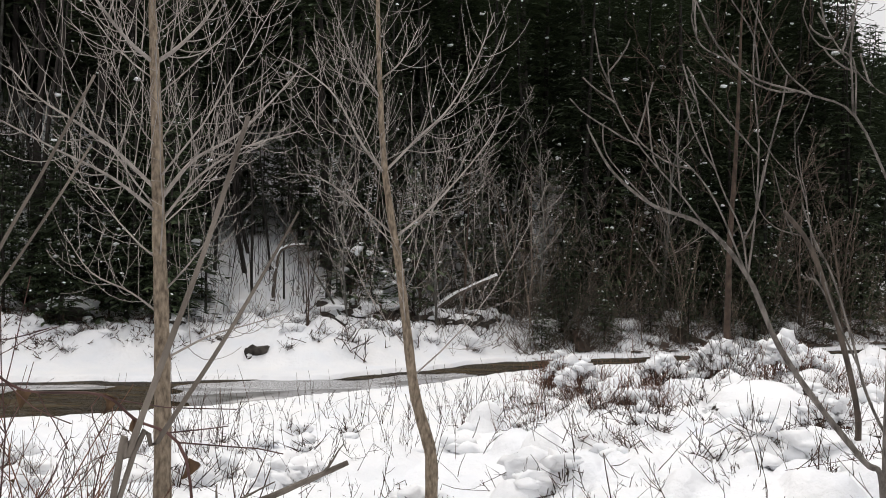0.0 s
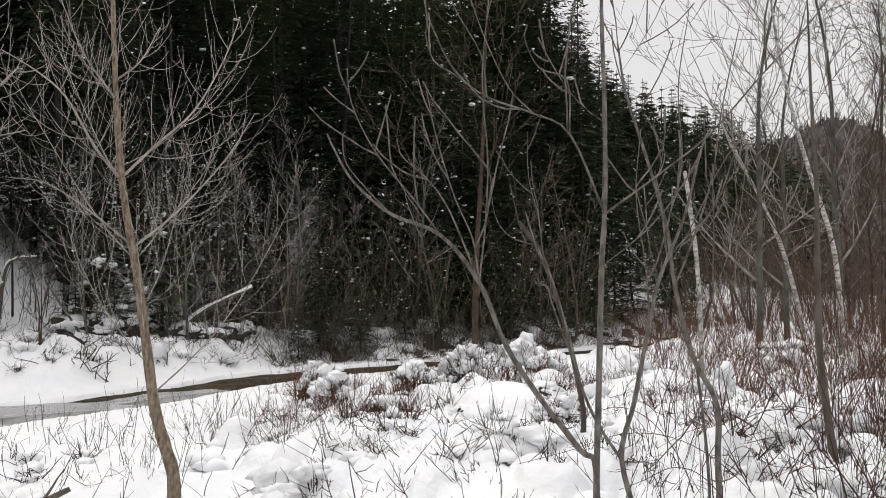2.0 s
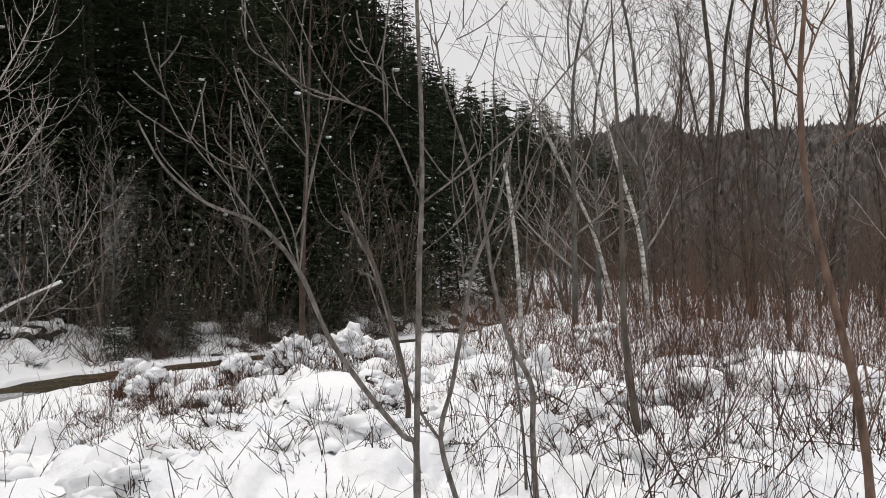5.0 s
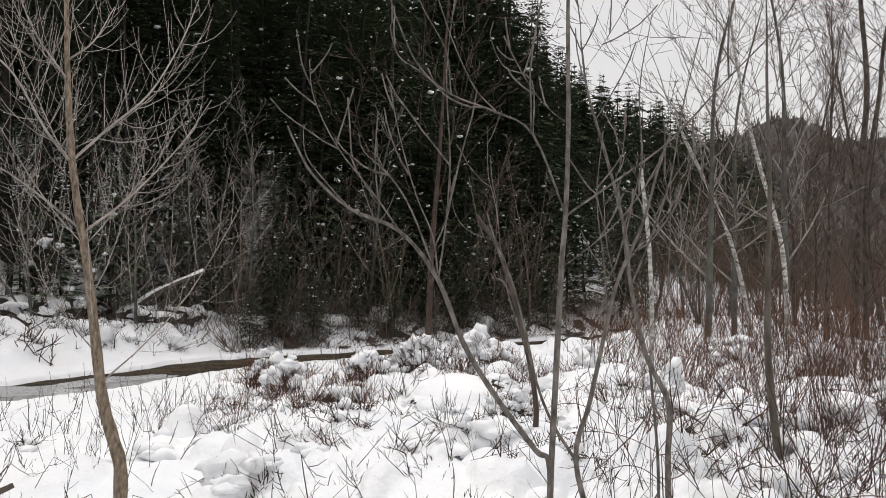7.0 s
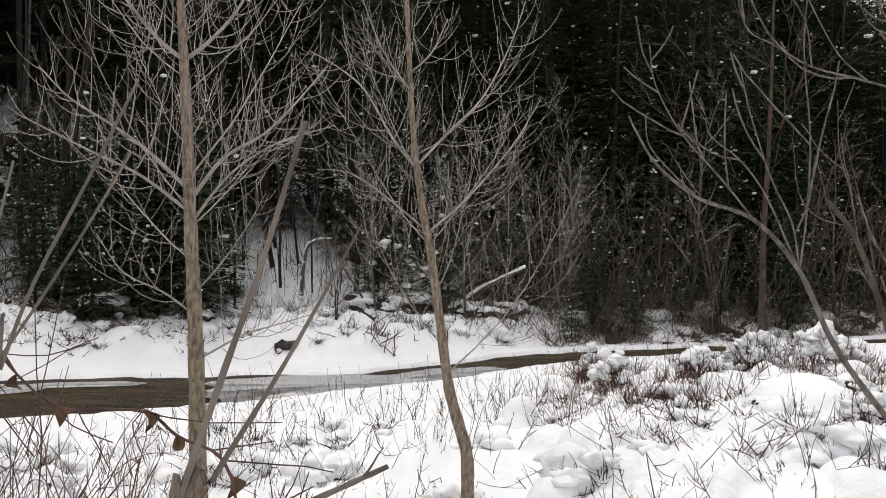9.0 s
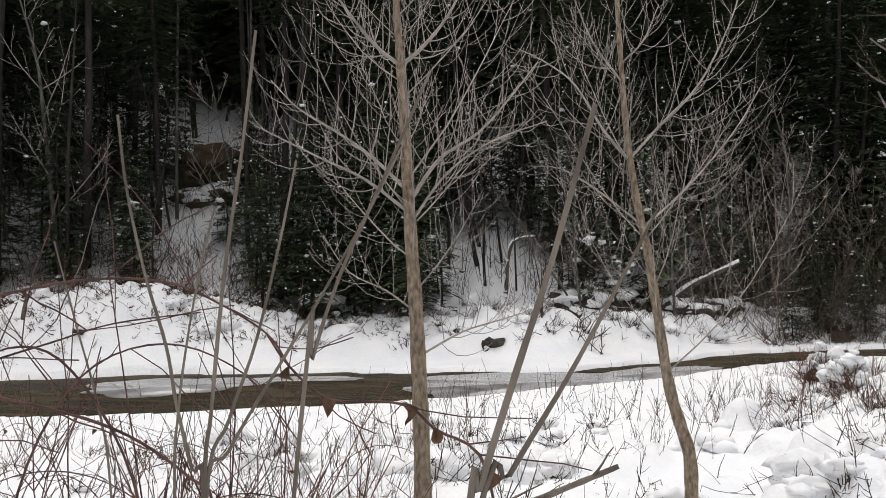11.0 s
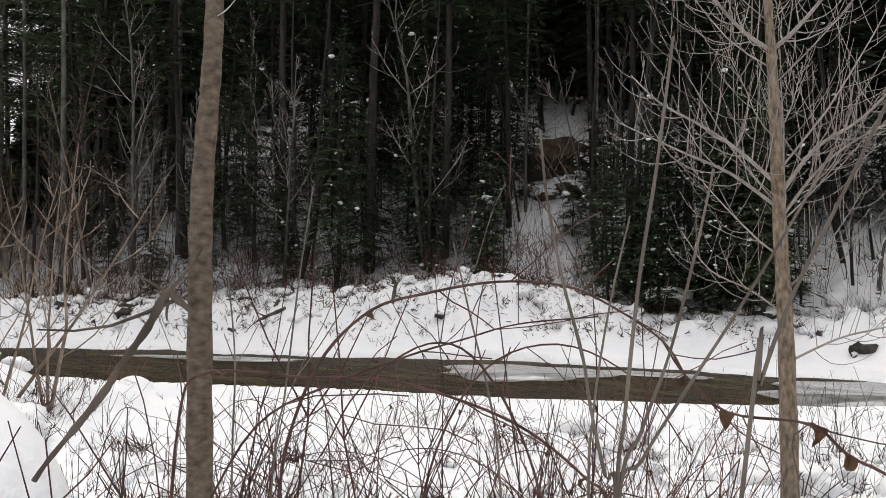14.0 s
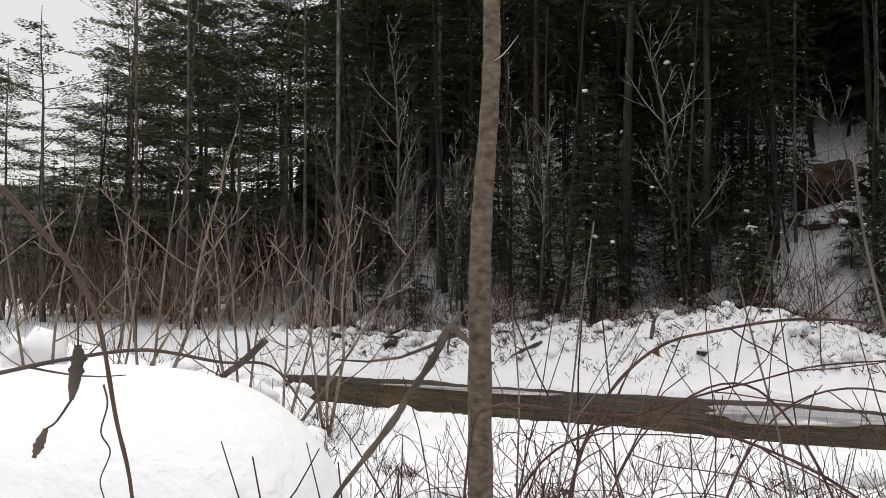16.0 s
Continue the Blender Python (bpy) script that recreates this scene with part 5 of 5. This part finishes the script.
strew(TANGLE, 40, (-28, -5), (8, 17), (0.6, 1.3), "brush tangles in the snow", 1.0, 20)
strew(TANGLE, 34, (-58, -28), (7.5, 16), (0.7, 1.5), "brush tangles in the snow", 1.0, 20)
strew(TANGLE, 26, (2, 62), (6, 11), (0.5, 1.2), "brush tangles in the snow", 1.0, 20)
strew(TANGLE, 24, (20, 62), (22.5, 26.5), (0.6, 1.3), "brush tangles on the far bank", 1.0, 20)


# snow-laden shrubs of the field: bearing, distance, height of the cap, radius
def capped_shrub(a, d, top, r, seed):
    g2 = np.random.default_rng(seed)
    x, y, _ = V(a, d)
    base = gz(x, y)
    ob = tagged(thing("snow_capped_shrub", (x, y, base), "low red-brown shrub bowed under caps of snow", "shrub"), group="snow-capped shrubs")
    tw = Geo()
    st = dict(segs=(5, 3), up=(0.2, 0.2), wob=(0.12, 0.14), kids=(5, 0), ang=(45, 30), ratio=(0.5, 0.4), rr=(0.6, 0.6), sides=(3, 3), thin=0.002, tip=0.4)
    for i in range(40):
        az, q = g2.uniform(0, 6.28), math.sqrt(g2.uniform(0, 1)) * r
        p = np.array((math.cos(az) * q, math.sin(az) * q, -0.1))
        grow(tw, p, unit(np.array((*(g2.normal(0, 0.35, 2)), 1.0))), top * g2.uniform(0.7, 1.2) + 0.1, 0.009, 0, st, g2)
    tagged(part("tangle", tw, RED if seed % 4 else BRUSH, ob), kind="stuff")
    for i in range(13):
        sn = Geo()
        az, q = i * 2.4 + g2.uniform(-0.4, 0.4), r * math.sqrt(i / 13) * g2.uniform(0.8, 1.2)
        sz = r * g2.uniform(0.12, 0.30) * (1.5 if i == 0 else 1)
        at = np.array((math.cos(az) * q, math.sin(az) * q, top * (1 - 0.6 * (q / r) ** 1.5) * g2.uniform(0.75, 1.05)))
        for k in range(4):
            lump(sn, at + g2.normal(0, 0.65, 3) * sz * (k > 0), (sz * g2.uniform(0.6, 1.3), sz * g2.uniform(0.6, 1.2), sz * g2.uniform(0.5, 0.95)), g2, BALL2, 0.95)
        part("snow_cap", sn, SNOW_CAP, ob)


for i, (a, d, top, r) in enumerate(((-18.0, 14.6, 0.78, 0.32), (-17.0, 15.2, 0.45, 0.35), (-9.3, 14.2, 0.5, 0.42), (-7.6, 15.0, 0.5, 0.22), (-14.4, 14.4, 0.32, 0.35),
                                    (-21.6, 15.5, 0.55, 0.42), (-23.4, 15.8, 0.5, 0.35), (-29.5, 16, 0.45, 0.45), (-34, 13.5, 0.35, 0.4), (-24.4, 11.6, 0.3, 0.3),
                                    (-43, 18, 0.45, 0.5), (-37.5, 20, 0.5, 0.6))):
    capped_shrub(a, d, top, r, 400 + i)


# cushions of snow over stumps and brush, with dark hollows and twigs under their edges
LUMPS = []


def snow_cushions(name, n, yaw, dist, size, seed, label, share=0.5, past=False, wide=(0.9, 1.6)):
    g2 = np.random.default_rng(seed)
    geo = Geo()
    for i in range(n):
        a = g2.uniform(*yaw)
        d = (far_edge(a) if past else 0) + dist[0] + (dist[1] - dist[0]) * g2.uniform(0, 1) ** 0.85
        r = size[0] + (size[1] - size[0]) * g2.uniform(0, 1) ** 2
        x, y, _ = V(a, d)
        if not past and y > np.interp(x, NEAR_X, NEAR_Y) - 0.8:
            continue
        z = gz(x, y)
        turn = g2.uniform(0, 6.28)
        for k in range(1 + int(g2.integers(0, 4))):
            rr = r * (1 if k == 0 else g2.uniform(0.35, 0.75))
            off = np.array((math.cos(turn + k * 2.2), math.sin(turn + k * 2.2), 0)) * r * (k > 0) * g2.uniform(0.7, 1.2)
            lump(geo, np.array((x, y, z + rr * g2.uniform(-0.15, 0.3))) + off, (rr * g2.uniform(*wide), rr * g2.uniform(0.8, 1.3), rr * g2.uniform(0.55, 0.9)), g2, BALL2 if d > 10 or rr < 0.15 else BALL3, 0.65)
        if g2.uniform() < share:
            LUMPS.append((x, y, r))
    tagged(new(name, geo.mesh(name, SNOW_CAP)), label, "snow", kind="stuff")


snow_cushions("snow_cushions", 170, (-57, -3), (8, 14.5), (0.05, 0.24), 710, "rounded cushions of snow over brush and stumps")
snow_cushions("snow_cushions", 90, (-2, 62), (6.2, 12), (0.06, 0.24), 711, "low rounded cushions of snow in the field")
snow_cushions("snow_cushions", 230, (14, 64), (1.7, 7.5), (0.06, 0.26), 712, "lumpy snow along the far bank", 0.75, True)
snow_cushions("snow_cushions", 90, (-9, 14), (1.8, 6), (0.08, 0.35), 713, "lumpy snow on the undercut far bank", 0.6, True)
snow_cushions("snow_cushions", 80, (-24, -6), (0.5, 5.5), (0.1, 0.42), 715, "snow-covered brush and stones on the shaded far bank", 0.5, True)
snow_cushions("snow_cushions", 50, (60, 82), (12, 22), (0.15, 0.5), 714, "rounded heaps of snow behind the snowbank", 0.6)


# stones, dark lumps that act as shaded hollows, the rock face, logs
HOLLOWS = [(19.1, 10.3), (15.6, 9.0), (1.5, 8.9), (18.4, 10.1), (39.3, 8.2), (-12.1, 11.6), (-26.6, 9.9), (-31.8, 12.5), (-45.8, 20.5),
           (-50.1, 16.3), (-23.2, 12.1), (9.9, 9.5), (-17.9, 11.2), (-23.9, 11.4)]


# Builds the stones, and the dark lumps that imitate shaded hollows.
def stone(name, at, size, mat, label, seed, shape=BALL3, rough=0.55, cap=0.0):
    g2 = np.random.default_rng(seed)
    ob = thing(name, at, label, "rock")
    geo = Geo()
    lump(geo, (0, 0, 0), size, g2, shape, rough)
    part("stone", geo, mat, ob)
    if cap:
        sn = Geo()
        lump(sn, (0, 0.15 * size[1], size[2] * 0.5), (size[0] * 1.08, size[1] * 1.05, size[2] * 0.74), g2, shape, 0.6)
        part("snow_cap", sn, SNOW_CAP, ob, "cap of snow")
    return ob


# Bank stones; their dark also fills in the shade of the bank's hollows.
for i in range(32):
    a = g.uniform(-12, 8) if i < 16 else g.uniform(10, 62)
    s = g.uniform(0.16, 0.40) if i < 16 else g.uniform(0.08, 0.28)
    x, y, _ = V(a, far_edge(a) + (g.uniform(3.0, 6.0) if i < 16 else g.uniform(1.6, 4.5)))
    tagged(stone("bank_stone_hollow", (x, y, gz(x, y) + g.uniform(-0.45, 0.0) * s), (s * g.uniform(0.8, 1.4), s, s * g.uniform(0.5, 0.9)), STONE_HOLLOW, "dark stone in the bank under a cap of snow, doubling as hollow shade", 500 + i, BALL2, 0.9, 0.6 if i % 2 else 0.0), group="stones on the far bank")
for i, (a, d, sx, sz) in enumerate(((6.4, 25.0, 0.8, 0.45), (4.9, 25.4, 0.75, 0.4), (0.2, 25.8, 0.5, 0.3), (-2.2, 26.4, 0.6, 0.3), (23.5, 24.4, 0.6, 0.3))):
    x, y, _ = V(a, d)
    tagged(stone("bank_rock", (x, y, gz(x, y) + (0.16 if a > 4 else -0.05)), (sx, sx * 0.8, sz), STONE_HOLLOW, "dark undercut rock in the bank, snow on top", 560 + i, BALL3, 0.75, 1.0), group="stones on the far bank")
# Each dark lump imitates the shade in an opening under the snow.
for i, (a, d) in enumerate(HOLLOWS):
    g2 = np.random.default_rng(580 + i)
    x, y, _ = V(a, d)
    r = 0.07 + 0.02 * (i % 3)
    tagged(stone("hollow_shade", (x, y, gz(x, y) + 0.01), (r * g2.uniform(1.2, 2.0), r, r * 0.8), STONE_HOLLOW, "dark lump put in as the shade of a hollow under a thick cushion of snow", 580 + i, BALL2, 1.2, 0.0), group="stones in the snow field")
    sn = Geo()
    for k in range(3):
        lump(sn, np.array((x, y, gz(x, y) + r * (0.75 - 0.5 * (k > 0)))) + V(a + (k - 1) * g2.uniform(0.3, 0.9), r * (1.0 + g2.uniform(0, 0.6))), (r * g2.uniform(1.7, 2.6), r * g2.uniform(1.4, 2.0), r * g2.uniform(0.7, 1.0)), g2, BALL3, 0.8)
    tagged(new("snow_cushion", sn.mesh("snow_cushion", SNOW_CAP)), "rounded cushion of fresh snow over a hollow's dark lump", "snow", "snow cushions")
    tagged(place(TANGLE[i % 2], x - 0.1 * math.cos(i), y - 0.08, g2.uniform(0.5, 0.8), 77 * i, (15, 8)), group="brush tangles in the snow")
x, y, _ = V(30.4, 35.5)
stone("rock_face", (x, y, gz(x, y) + 0.9), (1.1, 0.9, 0.75), ROCK, "brown rock overhang in the wooded slope", 530, BALL3, 1.0, 0.0)
for i, (a, d, s) in enumerate(((31.6, 34.6, 0.7), (29.5, 34.4, 0.9), (28.7, 34.9, 0.6), (31.0, 33.9, 0.5))):
    x, y, _ = V(a, d)
    stone("ledge_stone", (x, y, gz(x, y) + 0.1), (s, s * 0.8, s * 0.45), ROCK, "snow-covered stone below the overhang", 540 + i, BALL2, 0.5, 1.0)


def snowy_log(d, pts, radii, seed, label):
    ob = limb_thing("fallen_log", line(d, pts), radii, label, "log", DEAD, 9, 0.08, seed, 4)
    q = spline(line(d, pts), 6)
    rad = np.interp(np.linspace(0, len(pts) - 1, len(q)), np.arange(len(pts)), radii)
    sn = Geo()
    g2 = np.random.default_rng(seed)
    sn.tube(q - q[0] + np.array((0, 0, 1.0)) * (rad * 0.75)[:, None], rad * g2.uniform(0.7, 1.15, len(q)), 7)
    part("snow", sn, SNOW_CAP, ob, "ridge of snow along its top")


snowy_log(26.2, [(1.4, 0.30), (-0.64, 1.06), (-3.62, 1.74)], (0.085, 0.075, 0.055), 550, "fallen log slanting up from the bank under snow")
snowy_log(25.5, [(11.2, 0.9), (10.9, 2.2), (10.2, 2.5), (9.2, 2.55)], (0.06, 0.05, 0.04, 0.03), 551, "bent dead branch with snow along it")
limb_thing("fallen_branch", line(13, [(70.2, 0.30), (69.61, 0.62), (67.57, 0.98), (66.18, 1.28)]), (0.03, 0.04, 0.055, 0.05), "dark broken branch propped on the snow", "branch", DEAD, 8, 0.1, 552, 6)


# ---- woods too far or too dense to count ----
def distant_conifers():
    g2 = np.random.default_rng(610)
    v, f = [], []
    t = Geo()
    spots = []
    for i in range(560):
        a = g2.uniform(-23, 61)
        d = far_edge(a) + (g2.uniform(20, 66) if a < 19 else g2.uniform(24, 68))
        x, y, _ = V(a, d)
        spots.append((a, d, max(3.0, under_skyline(x, y, g2.uniform(11, 17)))))
    for i in range(240):
        q = g2.uniform(0, 1)
        a = -19 - 21 * q + g2.normal(0, 0.4)
        d = 50 + 50 * q + g2.uniform(0, 25)
        x, y, _ = V(a, d)
        spots.append((a, d, max(3.0, under_skyline(x, y, 24) * g2.uniform(0.7, 1.0))))
    for i in range(110):
        a = g2.uniform(60, 80)
        spots.append((a, g2.uniform(52, 80), g2.uniform(6, 10)))
    for a, d, h in spots:
        x, y, _ = V(a, d)
        z = gz(x, y)
        base = np.array((x, y, z))
        wide = h * g2.uniform(0.15, 0.2)
        t.tube([base - (0, 0, 0.5), base + (0, 0, h)], (0.13, 0.02), 4, False)
        n = 24
        for k in range(n):
            q = (k + g2.uniform(0, 1)) / n
            zz = h * (0.1 + 0.9 * q)
            rr = wide * (1 - q) ** 0.8 + 0.12
            turn = g2.uniform(0, 6.28)
            for m in range(9):
                az = turn + m * 0.7 + g2.uniform(-0.25, 0.25)
                out = np.array((math.cos(az), math.sin(az), 0.0))
                L = rr * g2.uniform(0.7, 1.2)
                blade(v, f, base + (0, 0, zz), unit(out + (0, 0, g2.uniform(-0.35, 0.1))), np.array((-out[1], out[0], g2.uniform(-0.7, 0.7))), L, L * 0.12 + 0.05, -0.15 * L)
    t.put(v, f)
    tagged(new("distant_conifers", t.mesh("distant_conifers", NEEDLE, False)), "dense dark conifer forest covering the hillside", "forest", kind="stuff")


distant_conifers()


def thicket(name, spots, height, mat, seed, label, r=0.010, lean=0.2, sunk=0.2):
    """Countless thin upright stems with a few twigs."""
    g2 = np.random.default_rng(seed)
    geo = Geo()
    st = dict(segs=(5, 2), up=(0.3, 0.5), wob=(0.10, 0.12), kids=(5, 0), ang=(42, 30), ratio=(0.42, 0.4), rr=(0.5, 0.6), sides=(3, 3), thin=0.004, tip=0.3)
    for a, d in spots:
        x, y, _ = V(a, d)
        h = g2.uniform(*height)
        grow(geo, np.array((x, y, gz(x, y) - 0.2)), unit(np.array((*g2.normal(0, lean, 2), 1.0))), h, r * g2.uniform(0.6, 1.4) * (0.6 + h / 6), 0, st, g2)
    tagged(new(name, geo.mesh(name, mat)), label, "thicket", kind="stuff")


g3 = np.random.default_rng(620)
thicket("thicket", [(-29 - 33 * g3.uniform(0, 1) ** 0.62, g3.uniform(26, 66)) for i in range(1900)], (1.2, 5.5), THICKET, 621, "dense brown thicket of bare stems downstream", lean=0.24)
thicket("thicket", [(a, far_edge(a) + g3.uniform(5, 22)) for a in g3.uniform(0, 1, 700) ** 0.7 * 25 + 59], (1.2, 5.5), RUSSET, 622, "dense brown thicket of bare stems upstream", 0.008, 0.38)
thicket("low_thicket", [(-28 - 32 * g3.uniform(0, 1) ** 0.8, g3.uniform(14, 34)) for i in range(1250)], (0.5, 1.7), RUSSY, 626, "low red-brown brush between the snow heaps downstream", 0.007, 0.35)
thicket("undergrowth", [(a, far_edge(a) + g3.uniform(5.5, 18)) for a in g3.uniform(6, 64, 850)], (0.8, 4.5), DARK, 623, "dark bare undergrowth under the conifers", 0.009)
thicket("bank_growth", [(a, far_edge(a) + g3.uniform(0.6, 5)) for a in np.clip(g3.normal(-17, 8, 170), -31, 0)], (0.5, 1.8), BROWN, 624, "tangled bare brown growth along the far bank", 0.007, 0.5)
thicket("bank_tangle", [(a, far_edge(a) + g3.uniform(0.3, 4)) for a in g3.uniform(-24, -5, 330)], (0.6, 2.2), GREY, 627, "tangle of bare grey branches hanging over the river", 0.008, 0.8)
thicket("bank_tangle", [(a, far_edge(a) + g3.uniform(1.8, 6)) for a in np.clip(g3.normal(-5, 5, 330), -18, 7)], (0.8, 2.8), GREY, 625, "tangle of bare grey branches hanging over the snowy bank", 0.008, 0.75)

thicket("undergrowth", [(a, far_edge(a) + g3.uniform(0.8, 5)) for a in g3.uniform(-29, -4, 210)], (1.2, 4.6), WITHY, 628, "grey-brown bare saplings and shrubs before the hemlocks", 0.010, 0.45)


def edge_twigs():
    """Dead twigs and grass in the hollows under the snow cushions, and single stalks between them."""
    g2 = np.random.default_rng(630)
    geo = Geo()
    for bx, by, r in LUMPS:
        out = unit(np.array((-bx, -by)))
        for k in range(int(g2.integers(6, 26) * min(1.6, 0.6 + r * 4))):
            t = g2.normal(0, 0.8)
            way = np.array((out[0] * math.cos(t) - out[1] * math.sin(t), out[0] * math.sin(t) + out[1] * math.cos(t)))
            x, y = np.array((bx, by)) + way * r * g2.uniform(0.85, 1.45)
            stem(geo, np.array((x, y, gz(x, y) - 0.03)), unit(np.array((*(way * 0.3 + g2.normal(0, 0.6, 2)), 0.8))), g2.uniform(0.12, 0.3 + r * 1.3), g2.uniform(0.003, 0.0075), g2, 1.5, 0.4)
    for i in range(850):
        a, d = g2.uniform(-57, 62), 6.2 + 11 * g2.uniform(0, 1)
        x, y, _ = V(a, d)
        if y < np.interp(x, NEAR_X, NEAR_Y) - 0.3:
            stem(geo, np.array((x, y, gz(x, y) - 0.06)), unit(np.array((*g2.normal(0, 0.4, 2), 1.0))), g2.uniform(0.15, 0.8), g2.uniform(0.003, 0.007), g2, 1.8, 0.4)
    tagged(new("field_twigs", geo.mesh("field_twigs", BRUSH)), "countless short dead twigs poking out between the snow lumps", "twigs", kind="stuff")


edge_twigs()


def wooded_hills():
    """The closed brown canopy of the bare woods far off."""
    g2 = np.random.default_rng(640)
    for lo, hi in ((-70, -22), (58, 95)):
        a, d = np.meshgrid(np.arange(lo, hi, 0.18), np.arange(125, 470, 6.0))
        ar = np.radians(a)
        x, y = -d * np.sin(ar), d * np.cos(ar)
        z = land(x, y) + 6.5 + g2.normal(0, 1.1, x.shape) - 7 * smoothstep(150, 125, d)
        n, m = x.shape
        i = np.arange(n - 1)[:, None] * m + np.arange(m - 1)[None]
        f = np.stack([i, i + 1, i + m + 1, i + m], -1).reshape(-1, 4)
        geo = Geo()
        geo.put(np.stack([x, y, z], -1).reshape(-1, 3), f.tolist())
        tagged(new("backdrop", geo.mesh("backdrop", WOODS, False)), "distant hill covered in bare grey-brown woods", "hill", kind="structure")


wooded_hills()


def bare_bank():
    """Brown earth and needles where the hemlocks kept the snow off the far bank."""
    a, q = np.meshgrid(np.arange(-34, 3, 0.2), np.arange(0.15, 6.6, 0.16))
    edge = np.array([far_edge(v) for v in a[0]])
    d = edge[None] + q
    ar = np.radians(a)
    x, y = -d * np.sin(ar), d * np.cos(ar)
    z = land(x, y) + 0.04
    cover = fbm(x, y, 0.7) + 0.8 * fbm(x, y, 0.23, 3) - 0.45 * smoothstep(-11, -5, a) - 1.3 * smoothstep(-7, -2, a) - 0.8 * smoothstep(1.6, 0.6, q) * smoothstep(-12, -8, a) - 0.6 * smoothstep(3, 6.5, q)
    n, m = x.shape
    f = [[i * m + j, i * m + j + 1, (i + 1) * m + j + 1, (i + 1) * m + j][::-1] for i in range(n - 1) for j in range(m - 1) if cover[i, j] > 0.22]
    geo = Geo()
    geo.put(np.stack([x, y, z], -1).reshape(-1, 3), f)
    tagged(new("ground_litter", geo.mesh("ground_litter", SOIL)), "bare brown earth and needle litter on the bank", "earth", kind="structure")


bare_bank()


def litter(name, n, yaw, past, length, mat, seed, label, flat=1.0, thick=1.0, clump=1):
    """A low dense mat of dead sticks and stems."""
    g2 = np.random.default_rng(seed)
    geo = Geo()
    st = dict(segs=(3, 2), up=(0.1, 0.3), wob=(0.18, 0.1), kids=(1.5, 0), ang=(40, 30), ratio=(0.5, 0.4), rr=(0.7, 0.6), sides=(3, 3), thin=0.004, tip=0.5)
    for i in range(n):
        if i % clump == 0:
            a = g2.uniform(*yaw)
            cx, cy, _ = V(a, far_edge(a) + g2.uniform(*past))
        x, y = np.array((cx, cy)) + g2.normal(0, 0.2 if clump > 1 else 0.0001, 2)
        grow(geo, np.array((x, y, gz(x, y) - 0.04)), unit(np.array((*g2.normal(0, flat, 2), 0.7))), g2.uniform(*length), g2.uniform(0.006, 0.014) * thick, 0, st, g2)
    tagged(new(name, geo.mesh(name, mat)), label, "litter", kind="stuff")


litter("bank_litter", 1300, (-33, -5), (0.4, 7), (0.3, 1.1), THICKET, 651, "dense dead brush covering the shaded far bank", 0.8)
litter("bank_sticks", 700, (-9, 9), (1.6, 6.5), (0.15, 0.7), BROWN, 654, "dead sticks and stalks strewn over the bank", 0.9, 1.3, 7)
litter("bank_tufts", 6000, (17, 64), (1.6, 7), (0.08, 0.34), BRUSH, 652, "dead grass and sticks strewn over the far bank", 1.3, 1.1, 13)
litter("bank_brush", 1500, (17, 64), (5.5, 9.5), (0.4, 1.2), RUSSY, 655, "reddish brush along the top of the far bank", 0.4, 0.9, 6)
for i in range(9):
    a = g3.uniform(34, 62)
    x, y, _ = V(a, far_edge(a) + g3.uniform(2.2, 6.5))
    t, L = g3.uniform(0, 6.28), g3.uniform(0.3, 0.8)
    q = np.array([(x + math.cos(t) * L * f, y + math.sin(t) * L * f, gz(x + math.cos(t) * L * f, y + math.sin(t) * L * f) + 0.0) for f in (-1, -0.3, 0.4, 1)])
    tagged(limb_thing("driftwood", q, (0.05, 0.06, 0.05, 0.03), "dark dead limb lying on the snowy bank", "branch", DEAD, 7, 0.12, 900 + i, 3), group="dead wood on the far bank")
litter("slope_litter", 1500, (-5, 62), (6, 24), (0.3, 1.3), DARK, 653, "dead sticks strewn over the snowy slope", 1.2)


# far woods on the hills downstream
def far_woods():
    g2 = np.random.default_rng(600)
    geo = Geo()
    for i in range(2300):
        a, d = (g2.uniform(-64, -24) if i % 4 else g2.uniform(60, 90)), g2.uniform(150, 430)
        if i % 3 == 0 and (a < -40 or a > 0):
            d = g2.uniform(60, 150)
        x, y, _ = V(a, d)
        h = g2.uniform(6, 12) if d > 150 else g2.uniform(4, 8)
        z = gz(x, y)
        w = 0.06 + d * 0.0005
        top = np.array((x + g2.normal(0, 0.5), y, z + h))
        geo.tube([(x, y, z - 0.5), top], (w * 1.4, w * 0.5), 3, False)
        for k in range(7):
            f = g2.uniform(0.3, 0.95)
            p = np.array((x, y, z)) * (1 - f) + top * f
            L = h * 0.33 * (1.2 - f)
            az = g2.uniform(0, 6.28)
            geo.tube([p, p + np.array((math.cos(az) * L * 0.6, math.sin(az) * L * 0.6, L))], (w * 0.6, w * 0.25), 3, False)
    tagged(new("far_woods", geo.mesh("far_woods", WOODS)), "bare grey-brown woods on distant hills", "woods", kind="stuff")


far_woods()
